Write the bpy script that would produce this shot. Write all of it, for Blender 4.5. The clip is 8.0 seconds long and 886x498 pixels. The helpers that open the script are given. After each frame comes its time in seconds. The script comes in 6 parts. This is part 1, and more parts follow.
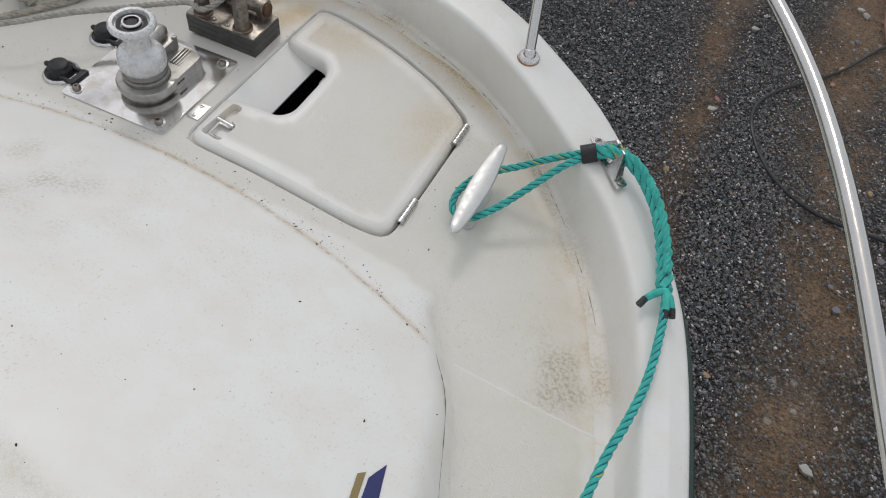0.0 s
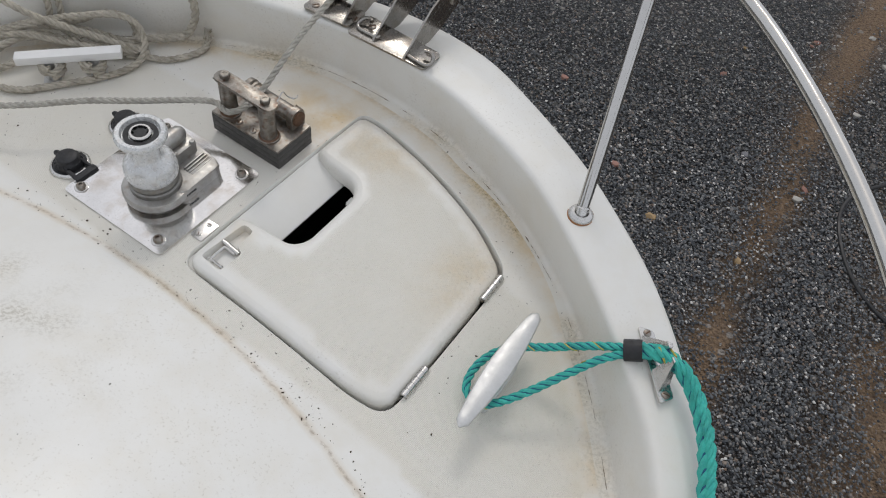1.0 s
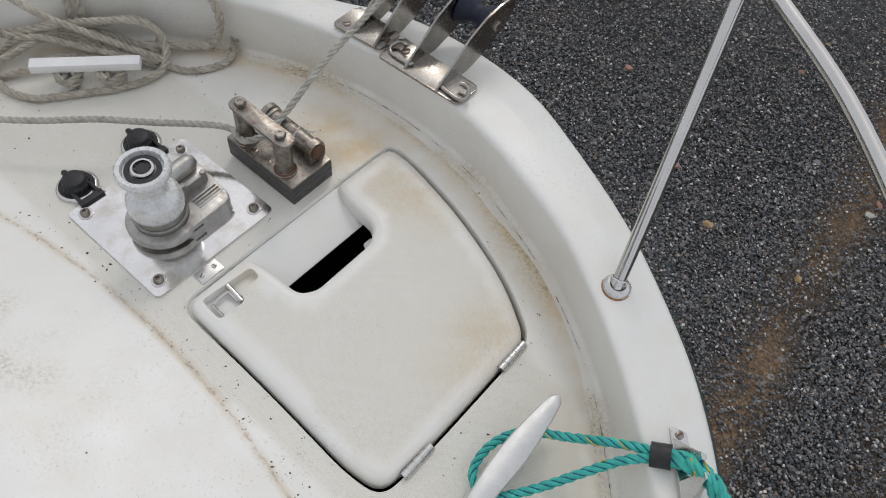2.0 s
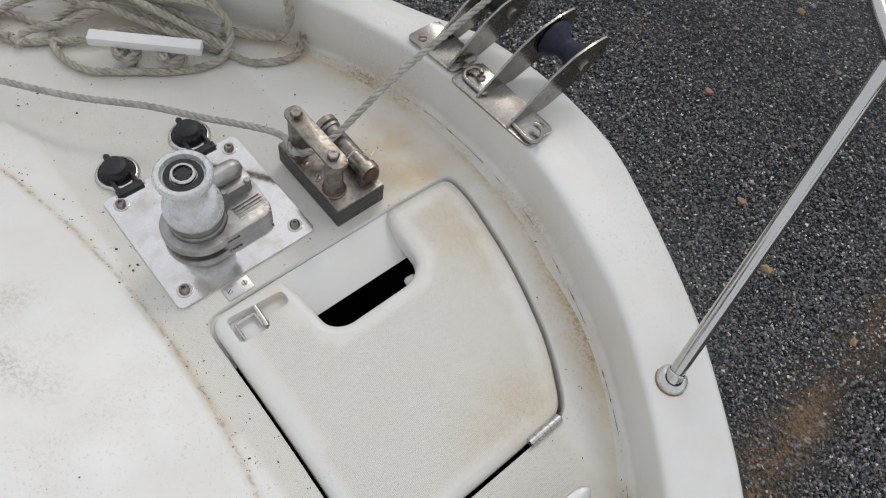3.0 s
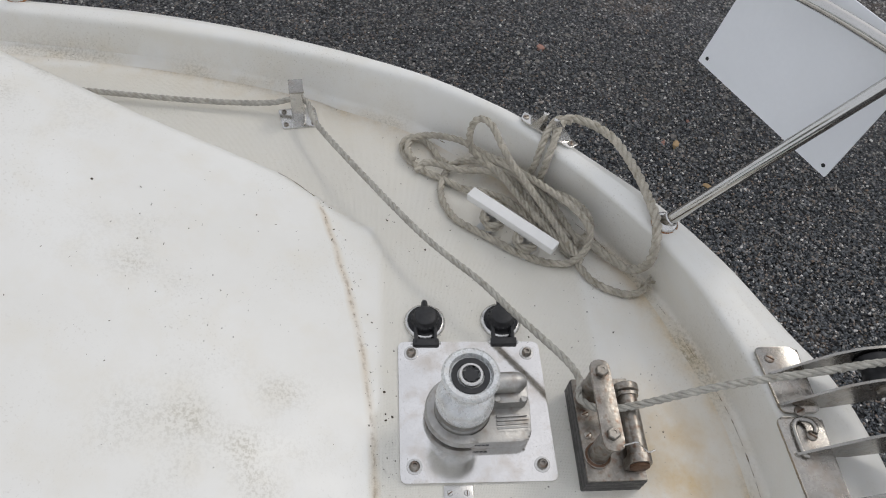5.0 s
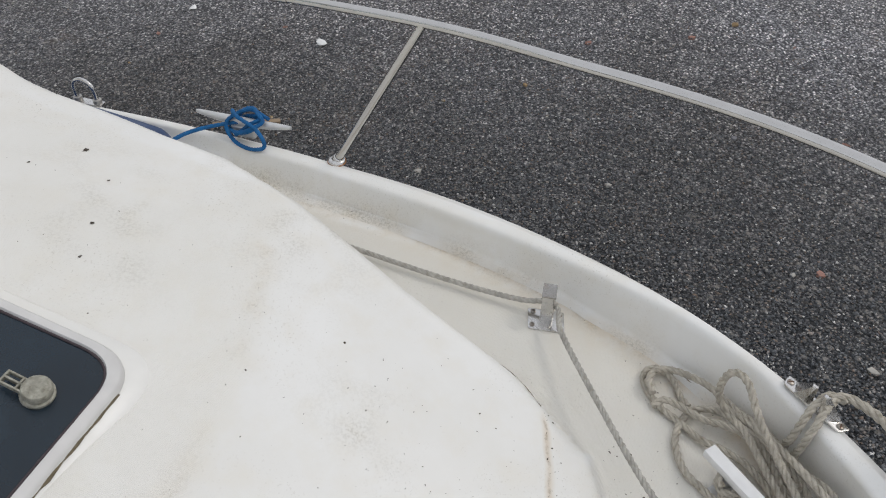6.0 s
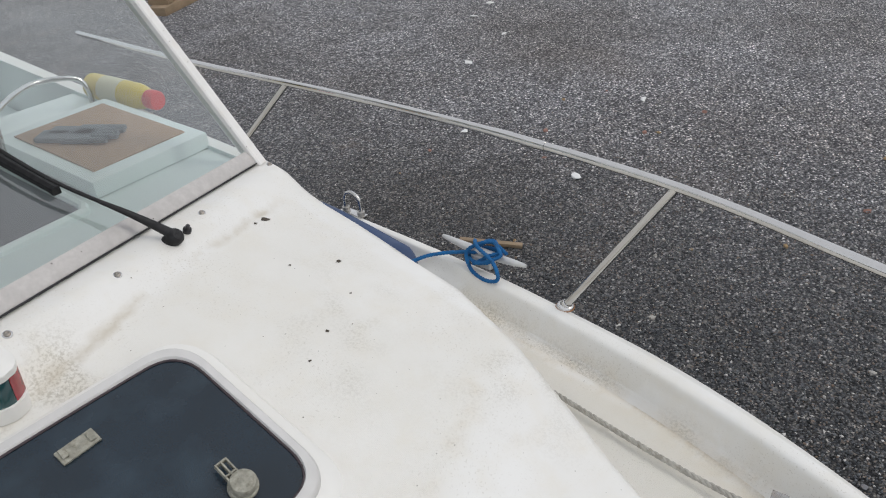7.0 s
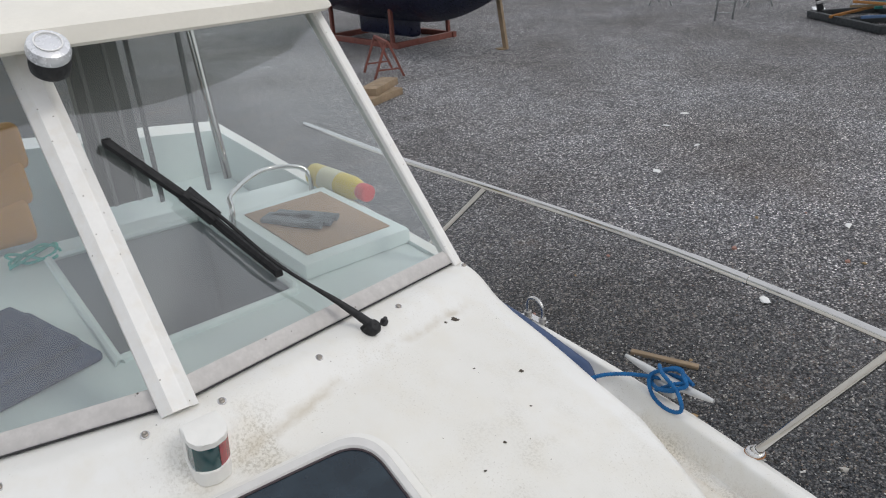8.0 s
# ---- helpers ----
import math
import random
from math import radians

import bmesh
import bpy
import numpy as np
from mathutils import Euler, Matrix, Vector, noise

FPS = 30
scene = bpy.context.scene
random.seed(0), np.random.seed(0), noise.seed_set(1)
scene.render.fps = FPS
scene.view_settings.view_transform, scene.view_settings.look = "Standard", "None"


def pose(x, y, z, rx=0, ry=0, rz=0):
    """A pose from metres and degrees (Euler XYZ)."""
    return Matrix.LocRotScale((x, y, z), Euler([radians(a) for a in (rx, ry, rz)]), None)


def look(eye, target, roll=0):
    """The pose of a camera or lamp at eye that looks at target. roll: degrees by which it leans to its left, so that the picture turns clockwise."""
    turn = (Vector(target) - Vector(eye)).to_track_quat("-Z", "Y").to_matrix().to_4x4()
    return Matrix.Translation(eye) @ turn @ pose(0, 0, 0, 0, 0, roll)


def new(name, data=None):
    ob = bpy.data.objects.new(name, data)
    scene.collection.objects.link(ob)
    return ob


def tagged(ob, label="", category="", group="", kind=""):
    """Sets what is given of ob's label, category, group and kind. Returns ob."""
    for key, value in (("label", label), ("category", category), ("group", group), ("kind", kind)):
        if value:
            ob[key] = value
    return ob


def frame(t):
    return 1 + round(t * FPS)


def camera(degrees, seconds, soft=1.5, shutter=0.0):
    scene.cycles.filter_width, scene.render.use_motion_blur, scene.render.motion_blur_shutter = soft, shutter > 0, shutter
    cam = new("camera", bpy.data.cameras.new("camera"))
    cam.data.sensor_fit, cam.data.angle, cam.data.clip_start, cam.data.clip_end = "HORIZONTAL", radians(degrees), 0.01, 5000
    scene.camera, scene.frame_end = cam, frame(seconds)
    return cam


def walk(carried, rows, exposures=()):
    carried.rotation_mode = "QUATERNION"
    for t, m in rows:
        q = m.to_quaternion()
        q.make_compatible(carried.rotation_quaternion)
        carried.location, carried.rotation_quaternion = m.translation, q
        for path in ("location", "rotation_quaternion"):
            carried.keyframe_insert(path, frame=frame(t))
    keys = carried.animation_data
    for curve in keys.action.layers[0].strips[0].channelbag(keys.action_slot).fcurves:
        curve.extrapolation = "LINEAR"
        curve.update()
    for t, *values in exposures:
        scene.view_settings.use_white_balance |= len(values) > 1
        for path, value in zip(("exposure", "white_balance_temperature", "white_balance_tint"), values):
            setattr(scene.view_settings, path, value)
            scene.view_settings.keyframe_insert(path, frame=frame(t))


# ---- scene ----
cam = camera(62.3, 8.0, soft=1.1)
PATH = [
    (0, (0.768, -0.718, 1.041), (0.4, 0.404, -0.573), 9.9),
    (0.5, (0.72, -0.601, 1.05), (0.282, 0.512, -0.553), 10.1),
    (1, (0.665, -0.396, 1.064), (0.14, 0.659, -0.552), 10.8),
    (1.5, (0.64, -0.289, 1.055), (0.064, 0.692, -0.59), 9.4),
    (1.7, (0.624, -0.251, 1.065), (0.047, 0.683, -0.607), 8.7),
    (2.8, (0.49, -0.128, 1.048), (-0.128, 0.715, -0.658), 14.0),
    (3, (0.48, -0.108, 1.041), (-0.142, 0.68, -0.689), 13.6),
    (3.5, (0.43, -0.055, 1.041), (-0.232, 0.595, -0.731), 13.3),
    (4, (0.357, 0.026, 1.049), (-0.411, 0.524, -0.729), 13.8),
    (4.5, (0.32, 0.03, 1.06), (-0.588, 0.384, -0.686), 11.8),
    (5, (0.294, -0.066, 1.11), (-0.845, 0.124, -0.523), 8.2),
    (5.2, (0.294, -0.118, 1.144), (-0.934, -0.018, -0.431), 6.9),
    (6.3, (0.164, -0.076, 1.164), (-1.186, -0.775, -0.136), -1.4),
    (6.5, (0.151, -0.087, 1.174), (-1.178, -0.905, -0.077), -1.9),
    (7, (0.153, -0.095, 1.185), (-1.089, -1.215, 0.088), -3.7),
    (7.5, (0.172, -0.11, 1.212), (-0.954, -1.452, 0.247), -4.0),
    (8, (0.188, -0.133, 1.235), (-0.817, -1.638, 0.382), -3.7),
]
walk(cam, [(t, look(eye, target, roll)) for t, eye, target, roll in PATH],
     [(0, -0.46), (1.0, -0.42), (3, -0.36), (5.0, -0.36), (6.5, -0.25), (8.0, -0.17)])

# ---- light ----
world = bpy.data.worlds.new("sky")
scene.world = world
world.use_nodes = True
sky_nodes = world.node_tree.nodes
sky_bg = sky_nodes["Background"]
sky_tex = sky_nodes.new("ShaderNodeTexSky")
sky_tex.sky_type = "NISHITA"
sky_tex.sun_disc = False
sky_tex.sun_elevation = radians(48)
sky_tex.sun_rotation = radians(-32)
sky_tex.air_density, sky_tex.dust_density, sky_tex.ozone_density = 1.0, 4.0, 1.0
sky_bg.inputs[1].default_value = 0.147
sky_mix = sky_nodes.new("ShaderNodeMixRGB")
sky_mix.inputs[0].default_value = 0.86
sky_mix.inputs[2].default_value = (7.15, 7.35, 7.85, 1)
world.node_tree.links.new(sky_tex.outputs[0], sky_mix.inputs[1])
world.node_tree.links.new(sky_mix.outputs[0], sky_bg.inputs[0])
sun = new("sun", bpy.data.lights.new("sun", "SUN"))
sun.data.energy, sun.data.angle, sun.data.color = 0.70, radians(12), (1.0, 0.96, 0.9)
sun.matrix_basis = look((-3.2, 5.1, 6.7), (0, 0, 0))


# ---- materials ----
def material(name, color, rough=0.5, metal=0.0, vary=0.12, scale=6.0, fine=120.0, bump=0.0, bump_scale=200.0,
             tint=None, tint_amount=0.0, coat=0.0, spots=None, spot_scale=90.0, spot_level=0.12, rand=0.0):
    """A surface with broad and fine variation, an optional tint in patches, specks and relief."""
    m = bpy.data.materials.new(name)
    m.use_nodes = True
    n, l = m.node_tree.nodes, m.node_tree.links
    b = n["Principled BSDF"]
    b.inputs["Metallic"].default_value = metal
    b.inputs["Coat Weight"].default_value = coat
    tc = n.new("ShaderNodeTexCoord")

    def noise_at(s, detail=4.0):
        t = n.new("ShaderNodeTexNoise")
        t.inputs["Scale"].default_value = s
        t.inputs["Detail"].default_value = detail
        l.new(tc.outputs["Object"], t.inputs["Vector"])
        return t.outputs["Fac"]

    def blend(fac, a, c):
        x = n.new("ShaderNodeMixRGB")
        l.new(fac, x.inputs[0])
        for k, v in ((1, a), (2, c)):
            if isinstance(v, tuple):
                x.inputs[k].default_value = (*v, 1)
            else:
                l.new(v, x.inputs[k])
        return x.outputs[0]

    def ramp(fac, lo, hi, a=0.0, c=1.0):
        r = n.new("ShaderNodeMapRange")
        r.inputs["From Min"].default_value, r.inputs["From Max"].default_value = lo, hi
        r.inputs["To Min"].default_value, r.inputs["To Max"].default_value = a, c
        l.new(fac, r.inputs["Value"])
        return r.outputs["Result"]

    dark = tuple(v * (1 - vary) for v in color)
    light = tuple(min(1, v * (1 + vary * 0.6)) for v in color)
    out = blend(ramp(noise_at(scale), 0.3, 0.7), dark, light)
    out = blend(ramp(noise_at(fine, 2.0), 0.35, 0.65, 0.0, 0.35), out, tuple(v * (1 - 1.3 * vary) for v in color))
    if tint:
        out = blend(ramp(noise_at(scale * 1.7, 6.0), 0.5, 0.72, 0.0, tint_amount), out, tint)
    if spots:
        v = n.new("ShaderNodeTexVoronoi")
        v.inputs["Scale"].default_value = spot_scale
        l.new(tc.outputs["Object"], v.inputs["Vector"])
        out = blend(ramp(v.outputs["Distance"], spot_level, spot_level * 0.6), out, spots)
    if rand:
        oi = n.new("ShaderNodeObjectInfo")
        out = blend(ramp(oi.outputs["Random"], 0, 1, 0, rand), out, tuple(v * 0.5 for v in color))
    l.new(out, b.inputs["Base Color"])
    l.new(ramp(noise_at(scale * 3), 0.3, 0.7, max(0.02, rough * 0.8), min(1, rough * 1.25)), b.inputs["Roughness"])
    if bump:
        bm = n.new("ShaderNodeBump")
        bm.inputs["Strength"].default_value = bump
        bm.inputs["Distance"].default_value = 0.002
        l.new(noise_at(bump_scale, 3.0), bm.inputs["Height"])
        l.new(bm.outputs[0], b.inputs["Normal"])
    return m


WHITE = (0.74, 0.73, 0.69)
GEL = material("gelcoat", WHITE, 0.38, vary=0.04, scale=4, fine=60, bump=0.05, bump_scale=900, tint=(0.68, 0.64, 0.55), tint_amount=0.35)
STEEL = material("stainless", (0.62, 0.61, 0.59), 0.24, 1.0, vary=0.1, scale=30, fine=400, bump=0.03, bump_scale=600)
TUBE = material("polished_tube", (0.56, 0.55, 0.53), 0.10, 1.0, vary=0.06, scale=20, fine=300)
GREEN_HULL = material("hull_green", (0.018, 0.045, 0.035), 0.3, vary=0.2)


# ---- mesh helpers ----
def thing(name, label, category, group="", kind=""):
    return tagged(new(name), label, category, group, kind)


def mesh_of(name, verts, faces, smooth=True):
    me = bpy.data.meshes.new(name)
    me.from_pydata([tuple(v) for v in verts], [], faces)
    if smooth:
        me.polygons.foreach_set("use_smooth", [True] * len(me.polygons))
        me.set_sharp_from_angle(angle=radians(40))
    me.update()
    return me


def put_mesh(name, me, mat, parent=None, label=""):
    ob = new(name, me)
    if mat and not me.materials:
        me.materials.append(mat)
    if parent:
        ob.parent = parent
    if label:
        tagged(ob, label)
    return ob


def part(name, bm, mat, parent=None, label="", smooth=True, angle=40):
    me = bpy.data.meshes.new(name)
    bmesh.ops.recalc_face_normals(bm, faces=bm.faces)
    bm.to_mesh(me)
    bm.free()
    if smooth:
        me.polygons.foreach_set("use_smooth", [True] * len(me.polygons))
        me.set_sharp_from_angle(angle=radians(angle))
    return put_mesh(name, me, mat, parent, label)


def spline(pts, n):
    """Catmull-Rom through points, n samples evenly spaced by length."""
    p = np.array(pts, float)
    p = np.vstack([2 * p[0] - p[1], p, 2 * p[-1] - p[-2]])
    out = []
    for i in range(1, len(p) - 2):
        for t in np.linspace(0, 1, 24, endpoint=False):
            a, b, c, d = p[i - 1], p[i], p[i + 1], p[i + 2]
            out.append(0.5 * (2 * b + (c - a) * t + (2 * a - 5 * b + 4 * c - d) * t * t + (3 * b - a - 3 * c + d) * t ** 3))
    out.append(p[-2])
    out = np.array(out)
    s = np.r_[0, np.cumsum(np.linalg.norm(np.diff(out, axis=0), axis=1))]
    q = np.linspace(0, s[-1], n)
    return np.stack([np.interp(q, s, out[:, k]) for k in range(out.shape[1])], 1)


def length_of(pts):
    return float(np.linalg.norm(np.diff(np.array(pts, float), axis=0), axis=1).sum())


def frames_along(p):
    """Right and up vectors along a line of points, turned as little as possible."""
    t = np.gradient(p, axis=0)
    t /= np.linalg.norm(t, axis=1)[:, None] + 1e-12
    u = np.cross(t[0], (0.3, 0.2, 1.0))
    u /= np.linalg.norm(u)
    rs, us = [], []
    for k in t:
        u = u - k * (u @ k)
        u /= np.linalg.norm(u)
        rs.append(u)
        us.append(np.cross(k, u))
    return np.array(rs), np.array(us)


def tube_data(p, radius, sides=12, cap=True):
    p = np.array(p, float)
    r, u = frames_along(p)
    rad = np.broadcast_to(np.array(radius, float), (len(p),))
    verts, faces = [], []
    for i in range(len(p)):
        for k in range(sides):
            a = 2 * math.pi * k / sides
            verts.append(p[i] + rad[i] * (math.cos(a) * r[i] + math.sin(a) * u[i]))
    for i in range(len(p) - 1):
        for k in range(sides):
            k2 = (k + 1) % sides
            faces.append((i * sides + k, i * sides + k2, (i + 1) * sides + k2, (i + 1) * sides + k))
    if cap:
        faces.append(tuple(range(sides))[::-1])
        faces.append(tuple((len(p) - 1) * sides + k for k in range(sides)))
    return verts, faces


def tube(name, p, radius, mat, parent=None, sides=14, label=""):
    return put_mesh(name, mesh_of(name, *tube_data(p, radius, sides)), mat, parent, label)


def rope_data(p, dia, strands=3, pitch=3.3, sides=7, seed=0):
    """Laid rope: strands that wind round a line."""
    p = np.array(p, float)
    n = max(8, int(length_of(p) / (dia * 0.42)))
    q = spline(p, n)
    r, u = frames_along(q)
    s = np.linspace(0, length_of(q), n)
    verts, faces = [], []
    for j in range(strands):
        a = 2 * math.pi * (s / (dia * pitch) + j / strands)
        c = q + (dia * 0.27) * (np.cos(a)[:, None] * r + np.sin(a)[:, None] * u)
        v, f = tube_data(c, dia * 0.255, sides)
        o = len(verts)
        verts += v
        faces += [tuple(k + o for k in g) for g in f]
    return verts, faces


def rope_part(name, p, dia, mat, parent=None, label="", **kw):
    return put_mesh(name, mesh_of(name, *rope_data(p, dia, **kw)), mat, parent, label)


def box_bm(sx, sy, sz, m=Matrix(), bevel=0.0, segs=2):
    bm = bmesh.new()
    bmesh.ops.create_cube(bm, size=1, matrix=Matrix.Diagonal((sx, sy, sz, 1)))
    if bevel:
        bmesh.ops.bevel(bm, geom=bm.edges[:], offset=bevel, segments=segs, affect="EDGES", profile=0.6)
    bm.transform(m)
    return bm


def lathe_bm(profile, n=32, m=Matrix()):
    """Turns (radius, height) pairs round z."""
    bm = bmesh.new()
    rings = []
    for r, z in profile:
        if r < 1e-6:
            rings.append([bm.verts.new((0, 0, z))])
        else:
            rings.append([bm.verts.new((r * math.cos(2 * math.pi * k / n), r * math.sin(2 * math.pi * k / n), z)) for k in range(n)])
    for a, b in zip(rings, rings[1:]):
        for k in range(n):
            k2 = (k + 1) % n
            if len(a) == 1 and len(b) > 1:
                bm.faces.new((a[0], b[k], b[k2]))
            elif len(b) == 1 and len(a) > 1:
                bm.faces.new((a[k], b[0], a[k2]))
            elif len(a) > 1:
                bm.faces.new((a[k], b[k], b[k2], a[k2]))
    bm.transform(m)
    return bm


def prism_bm(outline, z0, z1, bevel=0.0, m=Matrix(), segs=2):
    """An outline in x, y raised from z0 to z1, its edges rounded."""
    bm = bmesh.new()
    lo = [bm.verts.new((x, y, z0)) for x, y in outline]
    hi = [bm.verts.new((x, y, z1)) for x, y in outline]
    bm.faces.new(lo[::-1])
    top = bm.faces.new(hi)
    for k in range(len(lo)):
        k2 = (k + 1) % len(lo)
        bm.faces.new((lo[k], lo[k2], hi[k2], hi[k]))
    if bevel:
        bmesh.ops.bevel(bm, geom=list(top.edges), offset=bevel, segments=segs, affect="EDGES", profile=0.6)
    bm.transform(m)
    return bm


def rounded(outline, radii, seg=6):
    """An outline with its corners rounded."""
    out = []
    k = len(outline)
    for i in range(k):
        p, a, b = (np.array(outline[j % k], float) for j in (i, i - 1, i + 1))
        r = radii[i] if isinstance(radii, (list, tuple)) else radii
        da, db = a - p, b - p
        la, lb = np.linalg.norm(da), np.linalg.norm(db)
        r = min(r, la * 0.48, lb * 0.48)
        p0, p1 = p + da / la * r, p + db / lb * r
        for t in np.linspace(0, 1, seg + 1):
            out.append(tuple((1 - t) ** 2 * p0 + 2 * t * (1 - t) * p + t * t * p1))
    return out


# ---- the boat's shape ----
OUTER = [(0, .70), (.15, .690), (.28, .645), (.43, .577), (.556, .502), (.672, .418), (.776, .315), (.880, .178), (.968, .01), (1.048, -.27),
         (1.11, -.56), (1.15, -.84), (1.18, -1.1), (1.2, -1.45), (1.205, -2.0), (1.2, -3.6)]
OUTER_PORT = [(0, .70), (.15, .675), (.26, .620), (.395, .553), (.52, .475), (.62, .392), (.718, .302), (.812, .19), (.935, -.01), (1.038, -.28),
              (1.11, -.56), (1.15, -.84), (1.18, -1.1), (1.2, -1.45), (1.205, -2.0), (1.2, -3.6)]
INNER = [(0, .550), (.14, .537), (.25, .510), (.37, .470), (.482, .408), (.588, .335), (.682, .257), (.778, .158), (.874, -.005), (.962, -.27),
         (1.026, -.54), (1.072, -.82), (1.108, -1.08), (1.142, -1.4), (1.155, -2.0), (1.15, -3.6)]
FOOT = [(0, .554), (.14, .546), (.24, .523), (.36, .485), (.47, .430), (.57, .360), (.66, .270), (.748, .163), (.846, .010), (.950, -.26),
        (1.01, -.53), (1.045, -.81), (1.068, -1.08), (1.09, -1.4), (1.10, -2.0), (1.10, -3.6)]


def mirrored(c, port=None):
    return [(-x, y) for x, y in (port or c)[:0:-1]] + c


def along(c, per=8):
    """Catmull-Rom samples, per to a span, so that several curves keep step."""
    p = np.array(c, float)
    p = np.vstack([2 * p[0] - p[1], p, 2 * p[-1] - p[-2]])
    out = []
    for i in range(1, len(p) - 2):
        for t in np.linspace(0, 1, per, endpoint=False):
            a, b, e, d = p[i - 1], p[i], p[i + 1], p[i + 2]
            out.append(0.5 * (2 * b + (e - a) * t + (2 * a - 5 * b + 4 * e - d) * t * t + (3 * b - a - 3 * e + d) * t ** 3))
    out.append(p[-2])
    return np.array(out)


OUT_C, IN_C, FOOT_C = along(mirrored(OUTER, OUTER_PORT)), along(mirrored(INNER)), along(mirrored(FOOT))


def smooth01(t):
    t = np.clip(t, 0, 1)
    return t * t * (3 - 2 * t)


def gunwale_z(y):
    return np.interp(y, [-3.6, -2.5, -1.6, -.87, 0, .28, .45, .56, .7], [-.03, -.02, 0, .03, .06, .078, .1, .112, .116])


def deck_z(x, y):
    step = smooth01((-.165 - y) / .02) * smooth01((np.abs(x) - .55) / .03)
    return -0.009 - 0.036 * smooth01(np.abs(x) / 0.62) + 0.006 * step


def smin(a, b, k):
    h = np.clip(0.5 + 0.5 * (b - a) / k, 0, 1)
    return b * (1 - h) + a * h - k * h * (1 - h)


def trunk_z(x, y):
    """Height of the coachroof where it rises from the deck."""
    ax = np.abs(x)
    d = np.minimum(-(y + 0.06 + 0.32 * x * x), 1.33)
    top = 0.367 * np.minimum(d, 0.55) + 0.293 * np.maximum(d - 0.55, 0) - 0.12 * x * x * np.clip((d - 0.5) / 0.6, 0, 1)
    rise = (-1.306 - 0.346 * ax + 0.140 - y) / 0.080
    w = 0.7 * np.clip(rise, 0, 1) + 0.3 * smooth01(rise)
    top = top * (1 - w) + (0.454 - 0.113 * ax) * w
    base = np.interp(-y, [.1, .18, .25, .375, .5, .63, .764, .956, 1.3, 1.6, 3.6], [.55, .61, .66, .711, .760, .820, .877, .939, .978, 1.0, 1.02])
    side = (base - ax) * 2.3
    return smin(top, side, np.interp(-y, [.35, .7], [.04, .02]))


def body_z(x, y):
    return -smin(-deck_z(x, y), -trunk_z(x, y), 0.005)


# ---- hull, deck and gunwale ----
from mathutils.geometry import delaunay_2d_cdt

HATCH = [(-.018, -.008), (.20, -.009), (.36, -.014), (.425, -.004), (.432, .10), (.433, .353), (.34, .410), (.20, .456), (.05, .481), (-.010, .480), (-.017, .22)]
HATCH_RADII = [.035, .3, .3, .045, .3, .035, .3, .3, .03, .025, .3]
WELL = rounded(HATCH, HATCH_RADII)
COCKPIT = [(-.80, -1.585), (0, -1.308), (.80, -1.585), (.80, -3.4), (-.80, -3.4)]


def inside(x, y, poly):
    hit = False
    for (x0, y0), (x1, y1) in zip(poly, poly[1:] + poly[:1]):
        if (y0 > y) != (y1 > y) and x < (x1 - x0) * (y - y0) / (y1 - y0) + x0:
            hit = not hit
    return hit


def sheet(outline, holes, spacing, height, lines=()):
    """A sheet over an outline with holes through it, its height given by a function."""
    pts, edges = [], []

    def ring(poly, closed=True):
        o = len(pts)
        pts.extend(Vector((float(a), float(b))) for a, b in poly)
        k = len(poly)
        edges.extend((o + i, o + (i + 1) % k) for i in range(k if closed else k - 1))

    ring(outline)
    for h in holes:
        ring(h)
    for c in lines:
        ring(c, False)
    box = np.array(outline)
    border = [tuple(p) for p in box]
    for a in np.arange(box[:, 0].min(), box[:, 0].max(), spacing):
        for b in np.arange(box[:, 1].min(), box[:, 1].max(), spacing):
            if inside(a, b, border) and not any(inside(a, b, h) for h in holes):
                pts.append(Vector((float(a), float(b))))
    v, _, f, *_ = delaunay_2d_cdt(pts, edges, [], 0, 1e-5)
    xy = np.array([tuple(p) for p in v])
    keep = []
    for t in f:
        c = xy[list(t)].mean(0)
        if inside(c[0], c[1], border) and not any(inside(c[0], c[1], h) for h in holes):
            keep.append(tuple(t))
    z = height(xy[:, 0], xy[:, 1])
    return np.c_[xy, z], keep


def dense(poly, step):
    out = []
    for a, b in zip(poly, poly[1:] + poly[:1]):
        k = max(1, int(math.dist(a, b) / step))
        out += [(a[0] + (b[0] - a[0]) * i / k, a[1] + (b[1] - a[1]) * i / k) for i in range(k)]
    return out


def seam_distance(x, y, line):
    d = np.full(len(x), 9.0)
    for p in line:
        d = np.minimum(d, np.hypot(x - p[0], y - p[1]))
    return d


foot_line = [tuple(p) for p in FOOT_C]
deck_outline = foot_line
xs = np.linspace(-.6, .6, 61)
base_line = [(float(a), float(-.06 - .32 * a * a)) for a in xs]
deck_v, deck_f = sheet(deck_outline, [WELL, dense(COCKPIT, .05)], 0.015, body_z, [base_line])
deck_me = mesh_of("deck", deck_v, deck_f)
deck_me.set_sharp_from_angle(angle=radians(80))
dx, dy, dz = deck_v.T
line = np.array([p for p in FOOT_C if p[1] > -1.9])
d_foot = seam_distance(dx, dy, line)
front = np.interp(dy, [-1.2, -.3, .1, .5], [.25, .7, 1.0, 1.0])
blotch = np.array([noise.noise(Vector((a * 5, b * 5, 0))) + 0.6 * noise.noise(Vector((a * 19, b * 19, 3))) for a, b in zip(dx, dy)])
stain = np.clip((.95 * np.exp(-np.abs(d_foot - .022) / .024) + .22 * np.exp(-d_foot / .09)) * front * (.8 + .6 * blotch), 0, 1)
stain = np.maximum(stain, np.clip(np.exp(-((dx + .06) ** 2 / .022 + (dy - .42) ** 2 / .007)) * (.95 + .3 * blotch), 0, 1))
grime = np.zeros(len(dx))
